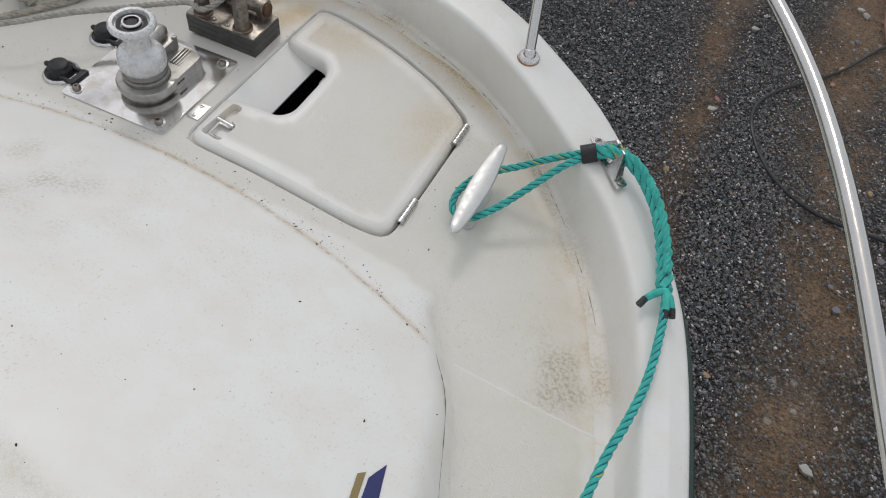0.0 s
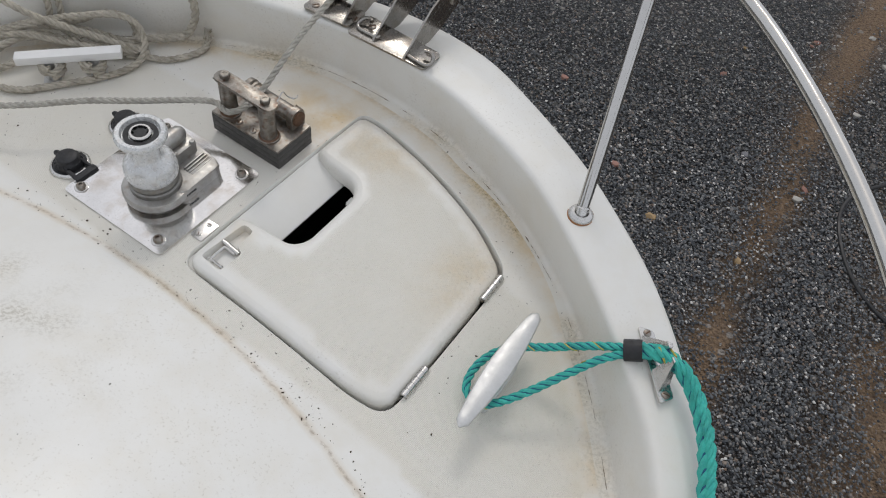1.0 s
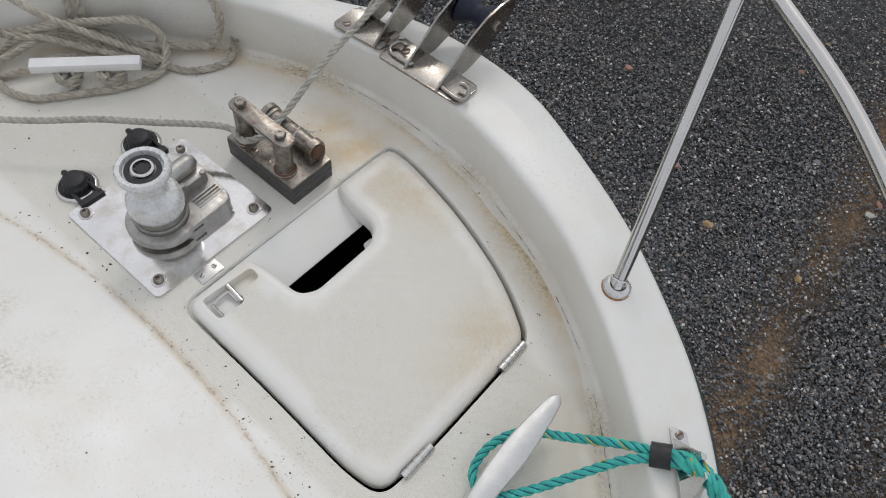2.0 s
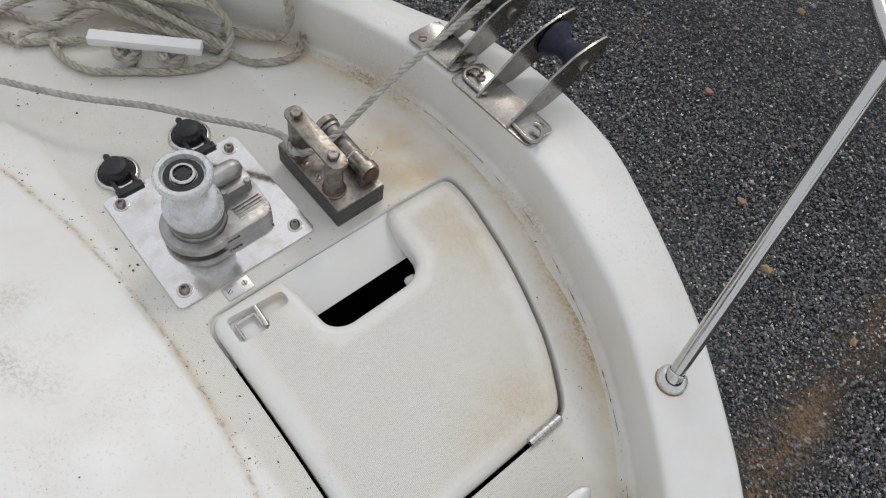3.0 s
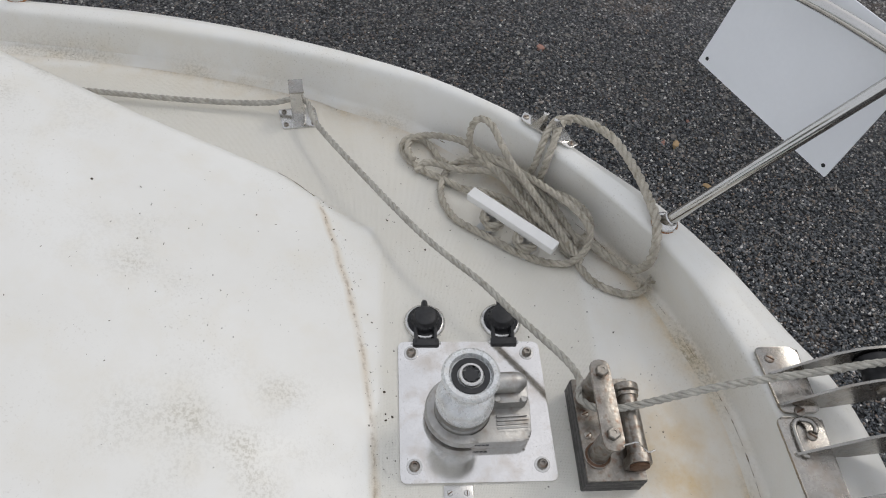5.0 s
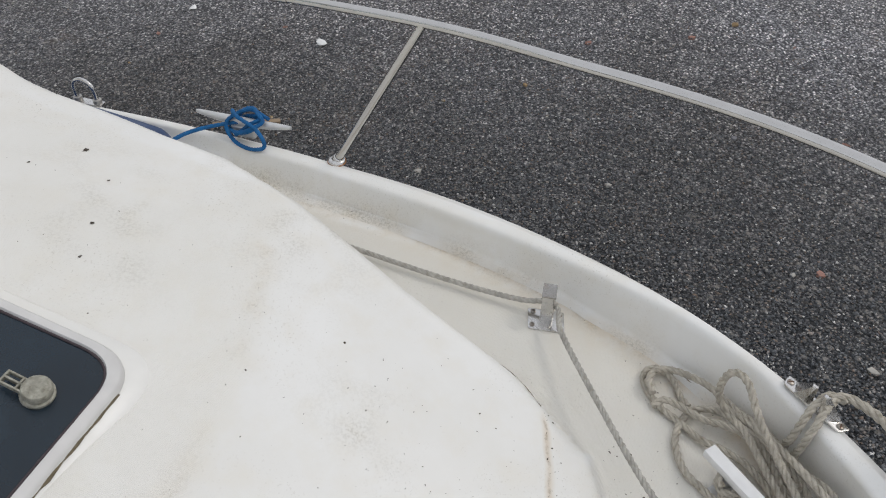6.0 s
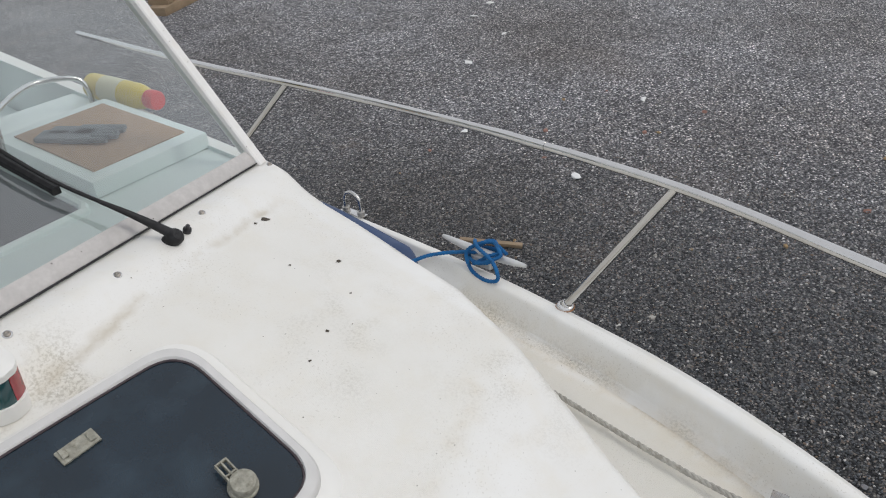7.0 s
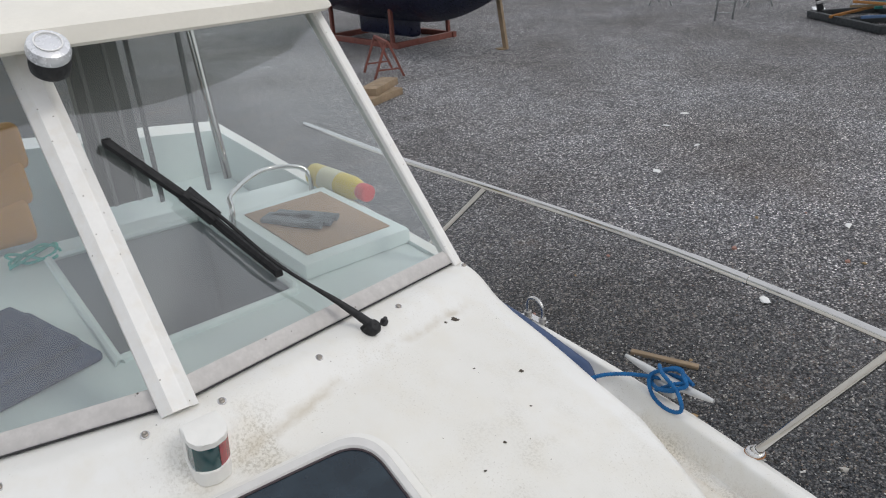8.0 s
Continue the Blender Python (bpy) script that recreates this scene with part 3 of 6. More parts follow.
def inset(poly, d):
    p = np.array(poly)
    t = np.roll(p, -1, 0) - np.roll(p, 1, 0)
    t /= np.linalg.norm(t, axis=1)[:, None]
    area = 0.5 * np.sum(p[:, 0] * np.roll(p[:, 1], -1) - np.roll(p[:, 0], -1) * p[:, 1])
    nrm = np.stack([-t[:, 1], t[:, 0]], 1) * (1 if area > 0 else -1)
    return [tuple(q) for q in p + nrm * d]


LATCH = rounded([(.003, .022), (.012, .118), (.036, .116), (.036, .075), (.053, .070), (.050, .020)], .009, 4)
rims = [(0.0, -.035), (0.0, -.009), (.003, -.003), (.008, .0), (.016, .001)]
lv, lf = [], []
K = len(lid_line)
for d, h in rims:
    for x, y in inset(lid_line, d):
        lv.append((x, y, float(lid_z(x, y)) + h))
for r in range(len(rims) - 1):
    for k in range(K):
        k2 = (k + 1) % K
        lf.append((r * K + k, r * K + k2, (r + 1) * K + k2, (r + 1) * K + k))
tv, tf = sheet([(float(a), float(b)) for a, b in inset(lid_line, rims[-1][0])], [LATCH], .016, lambda x, y: lid_z(x, y) + .001)
o = len(lv)
lv += [tuple(v) for v in tv]
lf += [tuple(k + o for k in f) for f in tf]
o = len(lv)
for depth in (.001, -.014):
    lv += [(x, y, float(lid_z(x, y)) + depth) for x, y in (LATCH if depth > 0 else inset(LATCH, .003))]
J = len(LATCH)
lf += [(o + k, o + (k + 1) % J, o + J + (k + 1) % J, o + J + k) for k in range(J)]
lf.append(tuple(o + J + k for k in range(J)))
locker = thing("locker_lid", "white moulded anchor locker lid with notched edge, closed", "hatch lid")
lid_me = mesh_of("lid", lv, lf)
la = np.array([v.co[:] for v in lid_me.vertices])
lst = np.clip(.55 * np.exp(-((la[:, 0] - .08) ** 2 / .01 + (la[:, 1] - .42) ** 2 / .004)) + .5 * np.exp(-((la[:, 0] - .38) ** 2 / .004 + (la[:, 1] - .3) ** 2 / .012)) + .45 * np.exp(-((la[:, 0] - .02) ** 2 / .0004 + (la[:, 1] - .105) ** 2 / .0002)), 0, 1)
e_in = np.array([inside(a, b, [tuple(q) for q in inset(lid_line, .03)]) for a, b in la[:, :2]]).astype(float)
for key, val in (("stain", lst), ("grime", lst * .25), ("grip", e_in * (la[:, 2] > lid_z(la[:, 0], la[:, 1]) - .002))):
    lid_me.attributes.new(key, "FLOAT", "POINT").data.foreach_set("value", np.ascontiguousarray(val, dtype=np.float32))
put_mesh("lid", lid_me, DECKMAT, locker)
for hy in (.072, .305):
    hinge = tube("hinge", [(.427, hy - .032, -.034), (.427, hy + .032, -.034)], .0065, STEEL, locker, 12, "stainless piano hinge")
    for k in range(5):
        tube("knuckle", [(.427, hy - .031 + k * .013, -.034), (.427, hy - .0205 + k * .013, -.034)], .0074, STEEL, hinge, 12)
latch = tube("latch", spline([(.044, .030, -.014), (.020, .030, -.011), (.017, .034, -.011), (.017, .060, -.011), (.020, .063, -.011), (.040, .064, -.014)], 40), .0028, STEEL, locker, 8, "stainless wire latch")
tube("latch_bar", [(.006, .070, -.009), (.046, .068, -.012)], .0045, STEEL, locker, 10)

# locker under the lid
ledge_v, ledge_f = [], []
wl = dense(WELL, .02)
KW = len(wl)
for d, h in ((0.0, .0), (.0012, -.002), (.002, -.008), (.002, -.08)):
    for x, y in inset(wl, d):
        ledge_v.append((x, y, float(deck_z(x, y)) + h))
for r in range(3):
    for k in range(KW):
        ledge_f.append((r * KW + k, r * KW + (k + 1) % KW, (r + 1) * KW + (k + 1) % KW, (r + 1) * KW + k))
put_mesh("locker_rim", mesh_of("locker_rim", ledge_v, ledge_f), GEL, boat)
shelf = box_bm(.083, .47, .010, pose(.024, .228, -.036, 0, 22, -.6), .002)
part("locker_shelf", shelf, GEL, boat, "white moulded shelf under the notch")
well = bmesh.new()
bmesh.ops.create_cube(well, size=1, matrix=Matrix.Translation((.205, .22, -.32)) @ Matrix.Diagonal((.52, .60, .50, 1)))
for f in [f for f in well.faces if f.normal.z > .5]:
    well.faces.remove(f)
# near-black colour stands in for the shade inside the locker
DARK = material("shade_black", (0.02, 0.02, 0.022), 0.8, vary=0.3)
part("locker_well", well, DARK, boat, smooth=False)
part("drain_pipe", lathe_bm([(.008, 0), (.011, .004), (.011, .018), (.008, .02), (0, .02)], 16, pose(.10, .30, -.06, -60, 30, 0)), GEL, boat)
plate = part("strike_plate", prism_bm(rounded([(-.046, .044), (-.046, .088), (-.020, .088), (-.020, .044)], .002, 2), -.014, -.0068, .0006), STEEL, None)
tagged(plate, "small stainless strike plate screwed beside locker lid", "plate")
for sy in (.053, .079):
    slot_screw((-.034, sy, -.0068), .0045, plate, turn=sy * 40, mat=STEEL)

# ---- windlass ----
PLATE_XY = np.array([(-.298, -.022), (-.298, .223), (-.049, .223), (-.049, -.022), (-.17, .1)])
PLATE_Z = np.array([float(body_z(a, b)) for a, b in PLATE_XY])
PLANE = np.linalg.lstsq(np.c_[PLATE_XY, np.ones(5)], PLATE_Z, rcond=None)[0]
PLANE[2] += float(np.max(PLATE_Z - np.c_[PLATE_XY, np.ones(5)] @ PLANE)) + .0035
base_plate = thing("windlass_plate", "square polished stainless mounting plate bolted to the deck", "mounting plate")
pl = prism_bm(rounded([(-.298, -.022), (-.298, .223), (-.049, .223), (-.049, -.022)], .012, 5), -.006, 0.0)
for v in pl.verts:
    v.co.z += PLANE[0] * v.co.x + PLANE[1] * v.co.y + PLANE[2]
part("plate", pl, MIRROR, base_plate, "polished stainless plate with brown weathering")
for x, y in ((-.075, 0), (-.275, 0), (-.075, .2), (-.275, .2)):
    z = PLANE[0] * x + PLANE[1] * y + PLANE[2] + .0003
    b = part("washer", lathe_bm([(.0125, 0), (.0125, .0015), (.006, .0018)], 20, Matrix.Translation((x, y, z))), STEEL, base_plate)
    bolt("bolt", (x, y, z + .001), .0085, .008, WORNSTEEL, base_plate)

NECK = material("dull_neck", (0.26, 0.255, 0.24), 0.4, 0.8, vary=0.2, scale=60, tint=(0.16, 0.11, 0.07), tint_amount=0.4)
wx, wy, wz = -.160, .077, float(PLANE @ (-.16, .077, 1))
windlass = thing("windlass", "vertical rope windlass of worn grey alloy on steel plate", "windlass")
at = Matrix.Translation((wx, wy, wz))
part("flange", lathe_bm([(.050, 0), (.050, .008), (.058, .010), (.0595, .013), (.0595, .022), (.057, .026), (.046, .028), (.0, .028)], 40, at), CAST, windlass)
part("neck", lathe_bm([(.045, .027), (.045, .036), (.042, .038), (.042, .042), (.0435, .044), (.041, .054), (.036, .06)], 40, at), NECK, windlass)
drum = part("drum", lathe_bm([(.034, .050), (.0400, .0515), (.0438, .056), (.0456, .063), (.0456, .073), (.0440, .082), (.0405, .0885), (.0345, .0930), (.0285, .0960), (.0255, .1000), (.0242, .107), (.0242, .126), (.0262, .133),
                              (.0330, .1395), (.0405, .1425), (.0428, .1450), (.0435, .1495), (.0428, .1535), (.0395, .1565), (.0330, .1560), (.0305, .148), (.022, .147), (.0, .147)], 56, at), DRUMPAINT, windlass, "pale grey waisted drum, chipped")
at_top = at @ Matrix.Translation((0, 0, .012))
part("clutch_ring", lathe_bm([(.0284, .1352), (.0284, .1385), (.0205, .1385), (.020, .1362)], 36, at_top), RUBBER, drum)
star = [((.0135 if k % 2 else .0096) * math.cos(math.pi * k / 8), (.0135 if k % 2 else .0096) * math.sin(math.pi * k / 8)) for k in range(16)]
sb = lathe_bm([(.0185, .136), (.0185, .142), (.0172, .1435), (.0140, .1435), (.0138, .138)], 32, at_top)
part("nut", sb, STEEL, drum)
part("socket", prism_bm(star, .137, .1405, m=at_top), RUBBER, drum)
# gearbox arm with ribs and motor end
arm = prism_bm(rounded([(-.205, .085), (-.205, .180), (-.17, .187), (-.113, .184), (-.105, .170), (-.103, .08)], [.01, .012, .008, .012, .01, .02], 4), .0, .028, .005)
arm.transform(Matrix.Translation((0, 0, wz)))
gear = part("gearbox", arm, CAST, windlass, "ribbed grey alloy gearbox")
for k in range(7):
    yb = .128 + .000 * k
    part("rib", box_bm(.0042, .05, .006, pose(-.146 + .0062 * k, .155, wz + .029 - .001 * k, 0, 0, 3), .0012), CAST, gear)
part("step", prism_bm(rounded([(-.203, .112), (-.203, .182), (-.160, .180), (-.158, .118)], .008, 4), .026, .052, .006, Matrix.Translation((0, 0, wz))), CAST, gear)
part("motor_end", lathe_bm([(.0165, 0), (.0165, .040), (.0145, .052), (.008, .059), (0, .060)], 28, pose(-.187, .118, wz + .062, -90, 0, 3)), CAST, windlass, "smooth rounded motor end")
for x, y in ((-.163, .130), (-.163, .172)):
    hexhead("screw", (x, y, wz + .051), .0055, .006, CAST, windlass)
for k in range(5):
    part("name_bar", box_bm(.0008, .0052, .0045, pose(-.1035, .088 + k * .0065, wz + .016)), RUBBER, windlass)


# ---- foot switches ----
def foot_switch(x, y):
    s = thing("foot_switch", "round chrome-ringed foot switch with black rubber cap on deck", "foot switch", "windlass foot switches")
    z = float(deck_z(x, y))
    s.matrix_basis = pose(x, y, z, 0, -1.5, 0)
    part("bezel", lathe_bm([(.0365, 0), (.0365, .003), (.034, .006), (.031, .007), (.0295, .005)], 40), STEEL, s, "chrome bezel")
    part("seat_ring", lathe_bm([(.0297, .003), (.0297, .006), (.0, .006)], 32), RUBBER, s)
    cap = part("cap", lathe_bm([(.025, .005), (.025, .012), (.023, .017), (.0205, .019), (.019, .026), (.016, .028), (0, .029)], 32), RUBBER, s, "black domed cap")
    for k in range(18):
        a = 2 * math.pi * k / 18
        part("flute", box_bm(.004, .003, .010, pose(.0228 * math.cos(a), .0228 * math.sin(a), .013, 0, 0, math.degrees(a)), .0008), RUBBER, cap)
    for k in (-1, 1):
        part("hinge_arm", box_bm(.040, .006, .012, pose(.030, k * .017, .009), .002), RUBBER, s)
    part("hinge_block", box_bm(.014, .046, .014, pose(.046, 0, .008), .003), RUBBER, s)
    tube("hinge_pin", [(.046, -.026, .009), (.046, .026, .009)], .003, STEEL, s, 8)
    tube("pull_tab", [(-.024, 0, .012), (-.034, 0, .012), (-.038, 0, .010)], [.006, .006, .004], RUBBER, s, 8)


foot_switch(-.341, .026)
foot_switch(-.343, .162)

# ---- rope guide block ----
guide = thing("rope_guide", "weathered steel roller guide on a dark layered block", "rope guide")
bz = -.012
for k in range(3):
    part("block_layer", box_bm(.168, .094, .0138, pose(-.117, .302, bz + .008 + k * .0142, 0, 0, .5), .0015), BLOCKWOOD, guide, "dark oiled block layer")
part("top_plate", box_bm(.166, .092, .005, pose(-.117, .302, bz + .0455, 0, 0, .5), .001), WORNSTEEL, guide, "rust-stained steel plate")
for x in (-.171, -.073):
    post = part("post", lathe_bm([(.021, 0), (.021, .003), (.0155, .006), (.0150, .078), (.013, .08), (0, .08)], 28, pose(x, .277, bz + .048)), WORNSTEEL, guide)
    part("collar", lathe_bm([(.0205, .0), (.0205, .0025), (.0165, .006)], 28, pose(x, .277, bz + .0485)), RUST, post)
    hexhead("nut", (x, .277, bz + .1335), .0095, .011, WORNSTEEL, post)
part("bridge", prism_bm(rounded([(-.192, .262), (-.192, .292), (-.050, .294), (-.050, .262)], .014, 6), bz + .128, bz + .1345, .001), WORNSTEEL, guide, "flat steel bridge bar")
roller = tube("roller", [(-.165, .333, bz + .070), (-.060, .333, bz + .070)], .0155, WORNSTEEL, guide, 28, "worn horizontal roller")
for x, w in ((-.160, .006), (-.057, .014)):
    part("cheek", prism_bm(rounded([(-.018, 0), (.018, 0), (.018, .040), (-.018, .040)], [.001, .001, .016, .016], 6), 0, w, .001, Matrix.Translation((x - w / 2, .333, bz + .047)) @ Matrix(((0, 0, 1, 0), (1, 0, 0, 0), (0, 1, 0, 0), (0, 0, 0, 1)))), WORNSTEEL, guide)
part("end_cap", lathe_bm([(0, 0), (.0185, 0), (.0205, .002), (.0205, .012), (.018, .014), (0, .014)], 32, pose(-.178, .333, bz + .070, 0, 90, 0)), WORNSTEEL, guide, "thick round end cap")
part("roller_nut", lathe_bm([(.015, 0), (.015, .004), (.011, .006), (0, .006)], 24, pose(-.050, .333, bz + .068, 0, 90, 0)), RUST, guide)
tube("locking_wire", spline([(-.057, .290, bz + .137), (-.056, .305, bz + .15), (-.058, .318, bz + .13), (-.052, .330, bz + .12), (-.056, .342, bz + .117)], 40), .0012, STEEL, guide, 6)
for x, y in ((-.140, .268), (-.105, .268)):
    slot_screw((x, y, bz + .048), .0065, guide, turn=x * 9)

# ---- bow rollers ----
ROLLSTEEL = material("dull_stainless", (0.37, 0.355, 0.33), 0.24, 1.0, vary=0.22, scale=22, fine=300, tint=(0.27, 0.20, 0.14), tint_amount=0.4, bump=0.05)


def cheek_bm(x, y1, rise, thick=.004, y0=.542, z0=.112):
    L = y1 - y0
    out = [(0, 0), (L * .36, -.004), (L * .62, .012), (L * .85, .034), (L * .97, .058), (L, .078), (L * .97, .092), (L * .80, .094), (L * .60, .088), (L * .40, .070), (L * .18, .036), (0, .008)]
    out = [(a, b * rise) for a, b in out]
    m = Matrix(((0, 0, 1, x - thick / 2), (1, 0, 0, y0), (0, 1, 0, z0), (0, 0, 0, 1)))
    return prism_bm(rounded(out, .008, 3), 0, thick, .0006, m, 1)


def bow_roller(x0, x1, y1, rise, roller_mat, label, ry, rz, rr, plate_x, waist):
    b = thing("bow_roller", label, "bow roller", "bow rollers")
    pb = prism_bm(rounded([(plate_x[0], .532), (plate_x[0], .600), (plate_x[1], .606), (plate_x[1], .545)], .012, 4), .1135, .1185, .0008)
    part("base_plate", pb, ROLLSTEEL, b, "folded stainless base")
    part("folded_end", box_bm(plate_x[1] - plate_x[0] - .01, .004, .022, pose((plate_x[0] + plate_x[1]) / 2, .604, .108, 18, 0, 0), .001), ROLLSTEEL, b)
    for x in (x0, x1):
        part("cheek", cheek_bm(x, y1, rise), ROLLSTEEL, b, "curved stainless cheek plate")
    w = x1 - x0 - .008
    prof = [(0, 0), (rr, 0), (rr, w * .1), (rr * waist, w * .38), (rr * waist, w * .62), (rr, w * .9), (rr, w), (0, w)]
    part("roller", lathe_bm(prof, 32, pose(x0 + .004, ry, rz, 0, 90, 0)), roller_mat, b, "waisted rubber roller")
    for x, s in ((x0 - .002, -90), (x1 + .002, 90)):
        pin = part("pin", lathe_bm([(.010, 0), (.010, .003), (.008, .005), (0, .005)], 20, pose(x, ry, rz, 0, s, 0)), WORNSTEEL, b)
    return b


r1 = bow_roller(-.167, -.116, .722, 1.05, RUBBER, "port stainless bow roller with black wheel and rope through it", .675, .176, .026, (-.214, -.104), .8)
r2 = bow_roller(-.040, .036, .752, 1.08, NAVYROLL, "wide stainless bow roller with navy rubber wheel", .700, .172, .034, (-.098, .084), .55)
tube("keeper_bar", [(-.170, .714, .198), (-.113, .714, .198)], .003, STEEL, r1, 8)
for x, y in ((-.194, .552), (-.106, .572)):
    slot_screw((x, y, .1187), .008, r1, turn=x * 11)
slot_screw((-.068, .578, .1187), .008, r2, turn=.9)
slot_screw((.066, .590, .1187), .007, r2, turn=.2)
for x, way in ((-.036, -1), (.033, 1)):
    bend = [(0, .560, .123), (.004, .554, .1225), (.024, .552, .1225), (.044, .552, .1225), (.053, .557, .1235), (.055, .566, .126), (.049, .576, .131), (.038, .578, .134), (.030, .574, .134)]
    tube("rope_hook", spline([(x + way * a, b, c) for a, b, c in bend], 44), .0040, ROLLSTEEL, r2, 10, "bent stainless hook")

# ---- cleats ----
def horn_cleat():
    c = thing("mooring_cleat", "polished alloy horn cleat on starboard foredeck with teal rope", "cleat")
    c.matrix_basis = pose(.528, .155, float(deck_z(.528, .155)), 0, 2.5, 1.6)
    n = 28
    v, f = [], []
    for i in range(n):
        t = -1 + 2 * i / (n - 1)
        e = math.sqrt(max(0.0, 1 - max(0.0, (abs(t) - .93) / .071) ** 2))
        w = (.0205 * (1 - .58 * abs(t) ** 1.7) + .0005) * (e * .95 + .05)
        h = (.0075 * (1 - .4 * abs(t) ** 2) + .0005) * (e * .9 + .1)
        zc = .060 + .004 * abs(t) ** 1.5
        for k in range(12):
            a = 2 * math.pi * k / 12
            ca, sa = math.cos(a), math.sin(a)
            v.append((w * math.copysign(abs(ca) ** .75, ca), .124 * t, zc + h * math.copysign(abs(sa) ** .75, sa)))
    for i in range(n - 1):
        f += [(i * 12 + k, i * 12 + (k + 1) % 12, (i + 1) * 12 + (k + 1) % 12, (i + 1) * 12 + k) for k in range(12)]
    f += [tuple(range(12))[::-1], tuple((n - 1) * 12 + k for k in range(12))]
    put_mesh("horn", mesh_of("horn", v, f), ALU, c, "tapered alloy horn")
    for y in (-.034, .034):
        part("leg", lathe_bm([(.017, 0), (.015, .004), (.011, .012), (.011, .046), (.013, .058)], 20, Matrix.Translation((0, y, 0))), ALU, c)
    part("foot", prism_bm(rounded([(-.02, -.058), (.02, -.058), (.02, .058), (-.02, .058)], .016, 5), 0, .005, .002), ALU, c)


horn_cleat()
pc = thing("mooring_cleat", "square white-topped bar cleat on port foredeck with coiled rope", "cleat")
pc.matrix_basis = pose(-.540, .197, float(deck_z(-.54, .197)), 0, 0, -41)
part("bar", box_bm(.025, .200, .018, pose(0, 0, .055), .003), WHITEBAR, pc, "square bright bar")
for y in (-.045, .045):
    part("leg", lathe_bm([(.016, 0), (.014, .004), (.011, .010), (.011, .05)], 18, Matrix.Translation((0, y, 0))), ALU, pc)
    part("foot", box_bm(.05, .032, .005, pose(0, y, .0025), .001), ALU, pc)


# ---- fairlead chocks ----
def chock(x, y, turn, label, tip=0.0):
    c = thing("fairlead_chock", label, "fairlead", "bow fairleads")
    c.matrix_basis = pose(x, y, float(gunwale_z(y)) + .001, 0, tip, turn)
    part("plate", prism_bm(rounded([(-.013, -.066), (.013, -.058), (.013, .058), (-.013, .066)], .006, 3), 0, .004, .0008), STEEL, c)
    for s in (-1, 1):
        h = prism_bm([(-.004, s * .050), (-.004, s * .012), (.006, s * .006), (.020, s * .014), (.022, s * .034)], 0, .040, .004)
        for v in h.verts:
            if v.co.z > .02:
                v.co.x, v.co.y = .016 + (v.co.x - .008) * .35, s * .012 + (v.co.y - s * .024) * .30
        bmesh.ops.translate(h, verts=h.verts[:], vec=(-.008, 0, .003))
        part("horn", h, STEEL, c, "polished pointed horn")
        slot_screw((0, s * .053, .0042), .0065, c, turn=.5 * s)


chock(.727, .279, 41, "stainless open fairlead on starboard gunwale", 8)
chock(-.709, .275, -41, "stainless open fairlead on port gunwale", -8)

# ---- rope post by the side deck ----
lead = thing("rope_post", "short stainless post with folded top, bolted to side deck", "rope post")
lead.matrix_basis = pose(-.846, -.226, float(deck_z(-.846, -.226)), 0, 0, 8)
part("foot", prism_bm(rounded([(-.028, -.042), (.030, -.036), (.030, .042), (-.028, .036)], .006, 3), 0, .004, .0008), STEEL, lead)
part("post", prism_bm(rounded([(-.008, -.014), (.008, -.014), (.008, .014), (-.008, .014)], .005, 4), .003, .079, .002), STEEL, lead, "square polished post")
part("folded_top", box_bm(.044, .030, .004, pose(-.012, .0, .080, 0, -5, 0), .0015), ROLLSTEEL, lead)
part("lip", box_bm(.004, .030, .014, pose(-.033, .0, .0725, 0, 10, 0), .0015), ROLLSTEEL, lead)
for x, y in ((-.018, -.030), (.020, .030), (-.018, .028), (.020, -.028)):
    bolt("bolt", (x, y, .004), .0055, .004, WORNSTEEL, lead)

# ---- guard rail ----
RUSTSTAIN = material("orange_rust", (0.34, 0.16, 0.065), 0.7, vary=0.3, scale=80)
RAIL_S = [(.0, .99, .50), (.20, .90, .492), (.394, .735, .482), (.60, .595, .472), (.775, .41, .467), (.90, .22, .462), (.99, .01, .457), (1.075, -.27, .445), (1.160, -.612, .432), (1.200, -1.07, .417), (1.213, -1.5, .398), (1.21, -1.95, .376),
          (1.20, -2.5, .35), (1.19, -3.3, .33)]
rail = thing("guard_rail", "polished stainless bow guard rail with raked stanchions", "guard rail")
full_rail = [(-x, y, z) for x, y, z in RAIL_S[:0:-1]] + RAIL_S
tube("top_rail", spline(full_rail, 260), .0108, TUBE, rail, 16, "polished tubular top rail")
tube("rail_sleeve", spline([(-1.193, -.96, .4208), (-1.200, -1.07, .417), (-1.203, -1.12, .415)], 8), .0120, TUBE, rail, 16)
STANCHIONS = [((.494, .449), .097, (.394, .718, .482)), ((-.472, .453), .099, (-.459, .676, .474)), ((-1.135, -.853), .028, (-1.162, -.618, .430)),
              ((1.135, -.853), .028, (1.162, -.618, .430)), ((-1.185, -2.36), -.015, (-1.212, -1.95, .372)), ((1.185, -2.36), -.015, (1.212, -1.95, .372))]
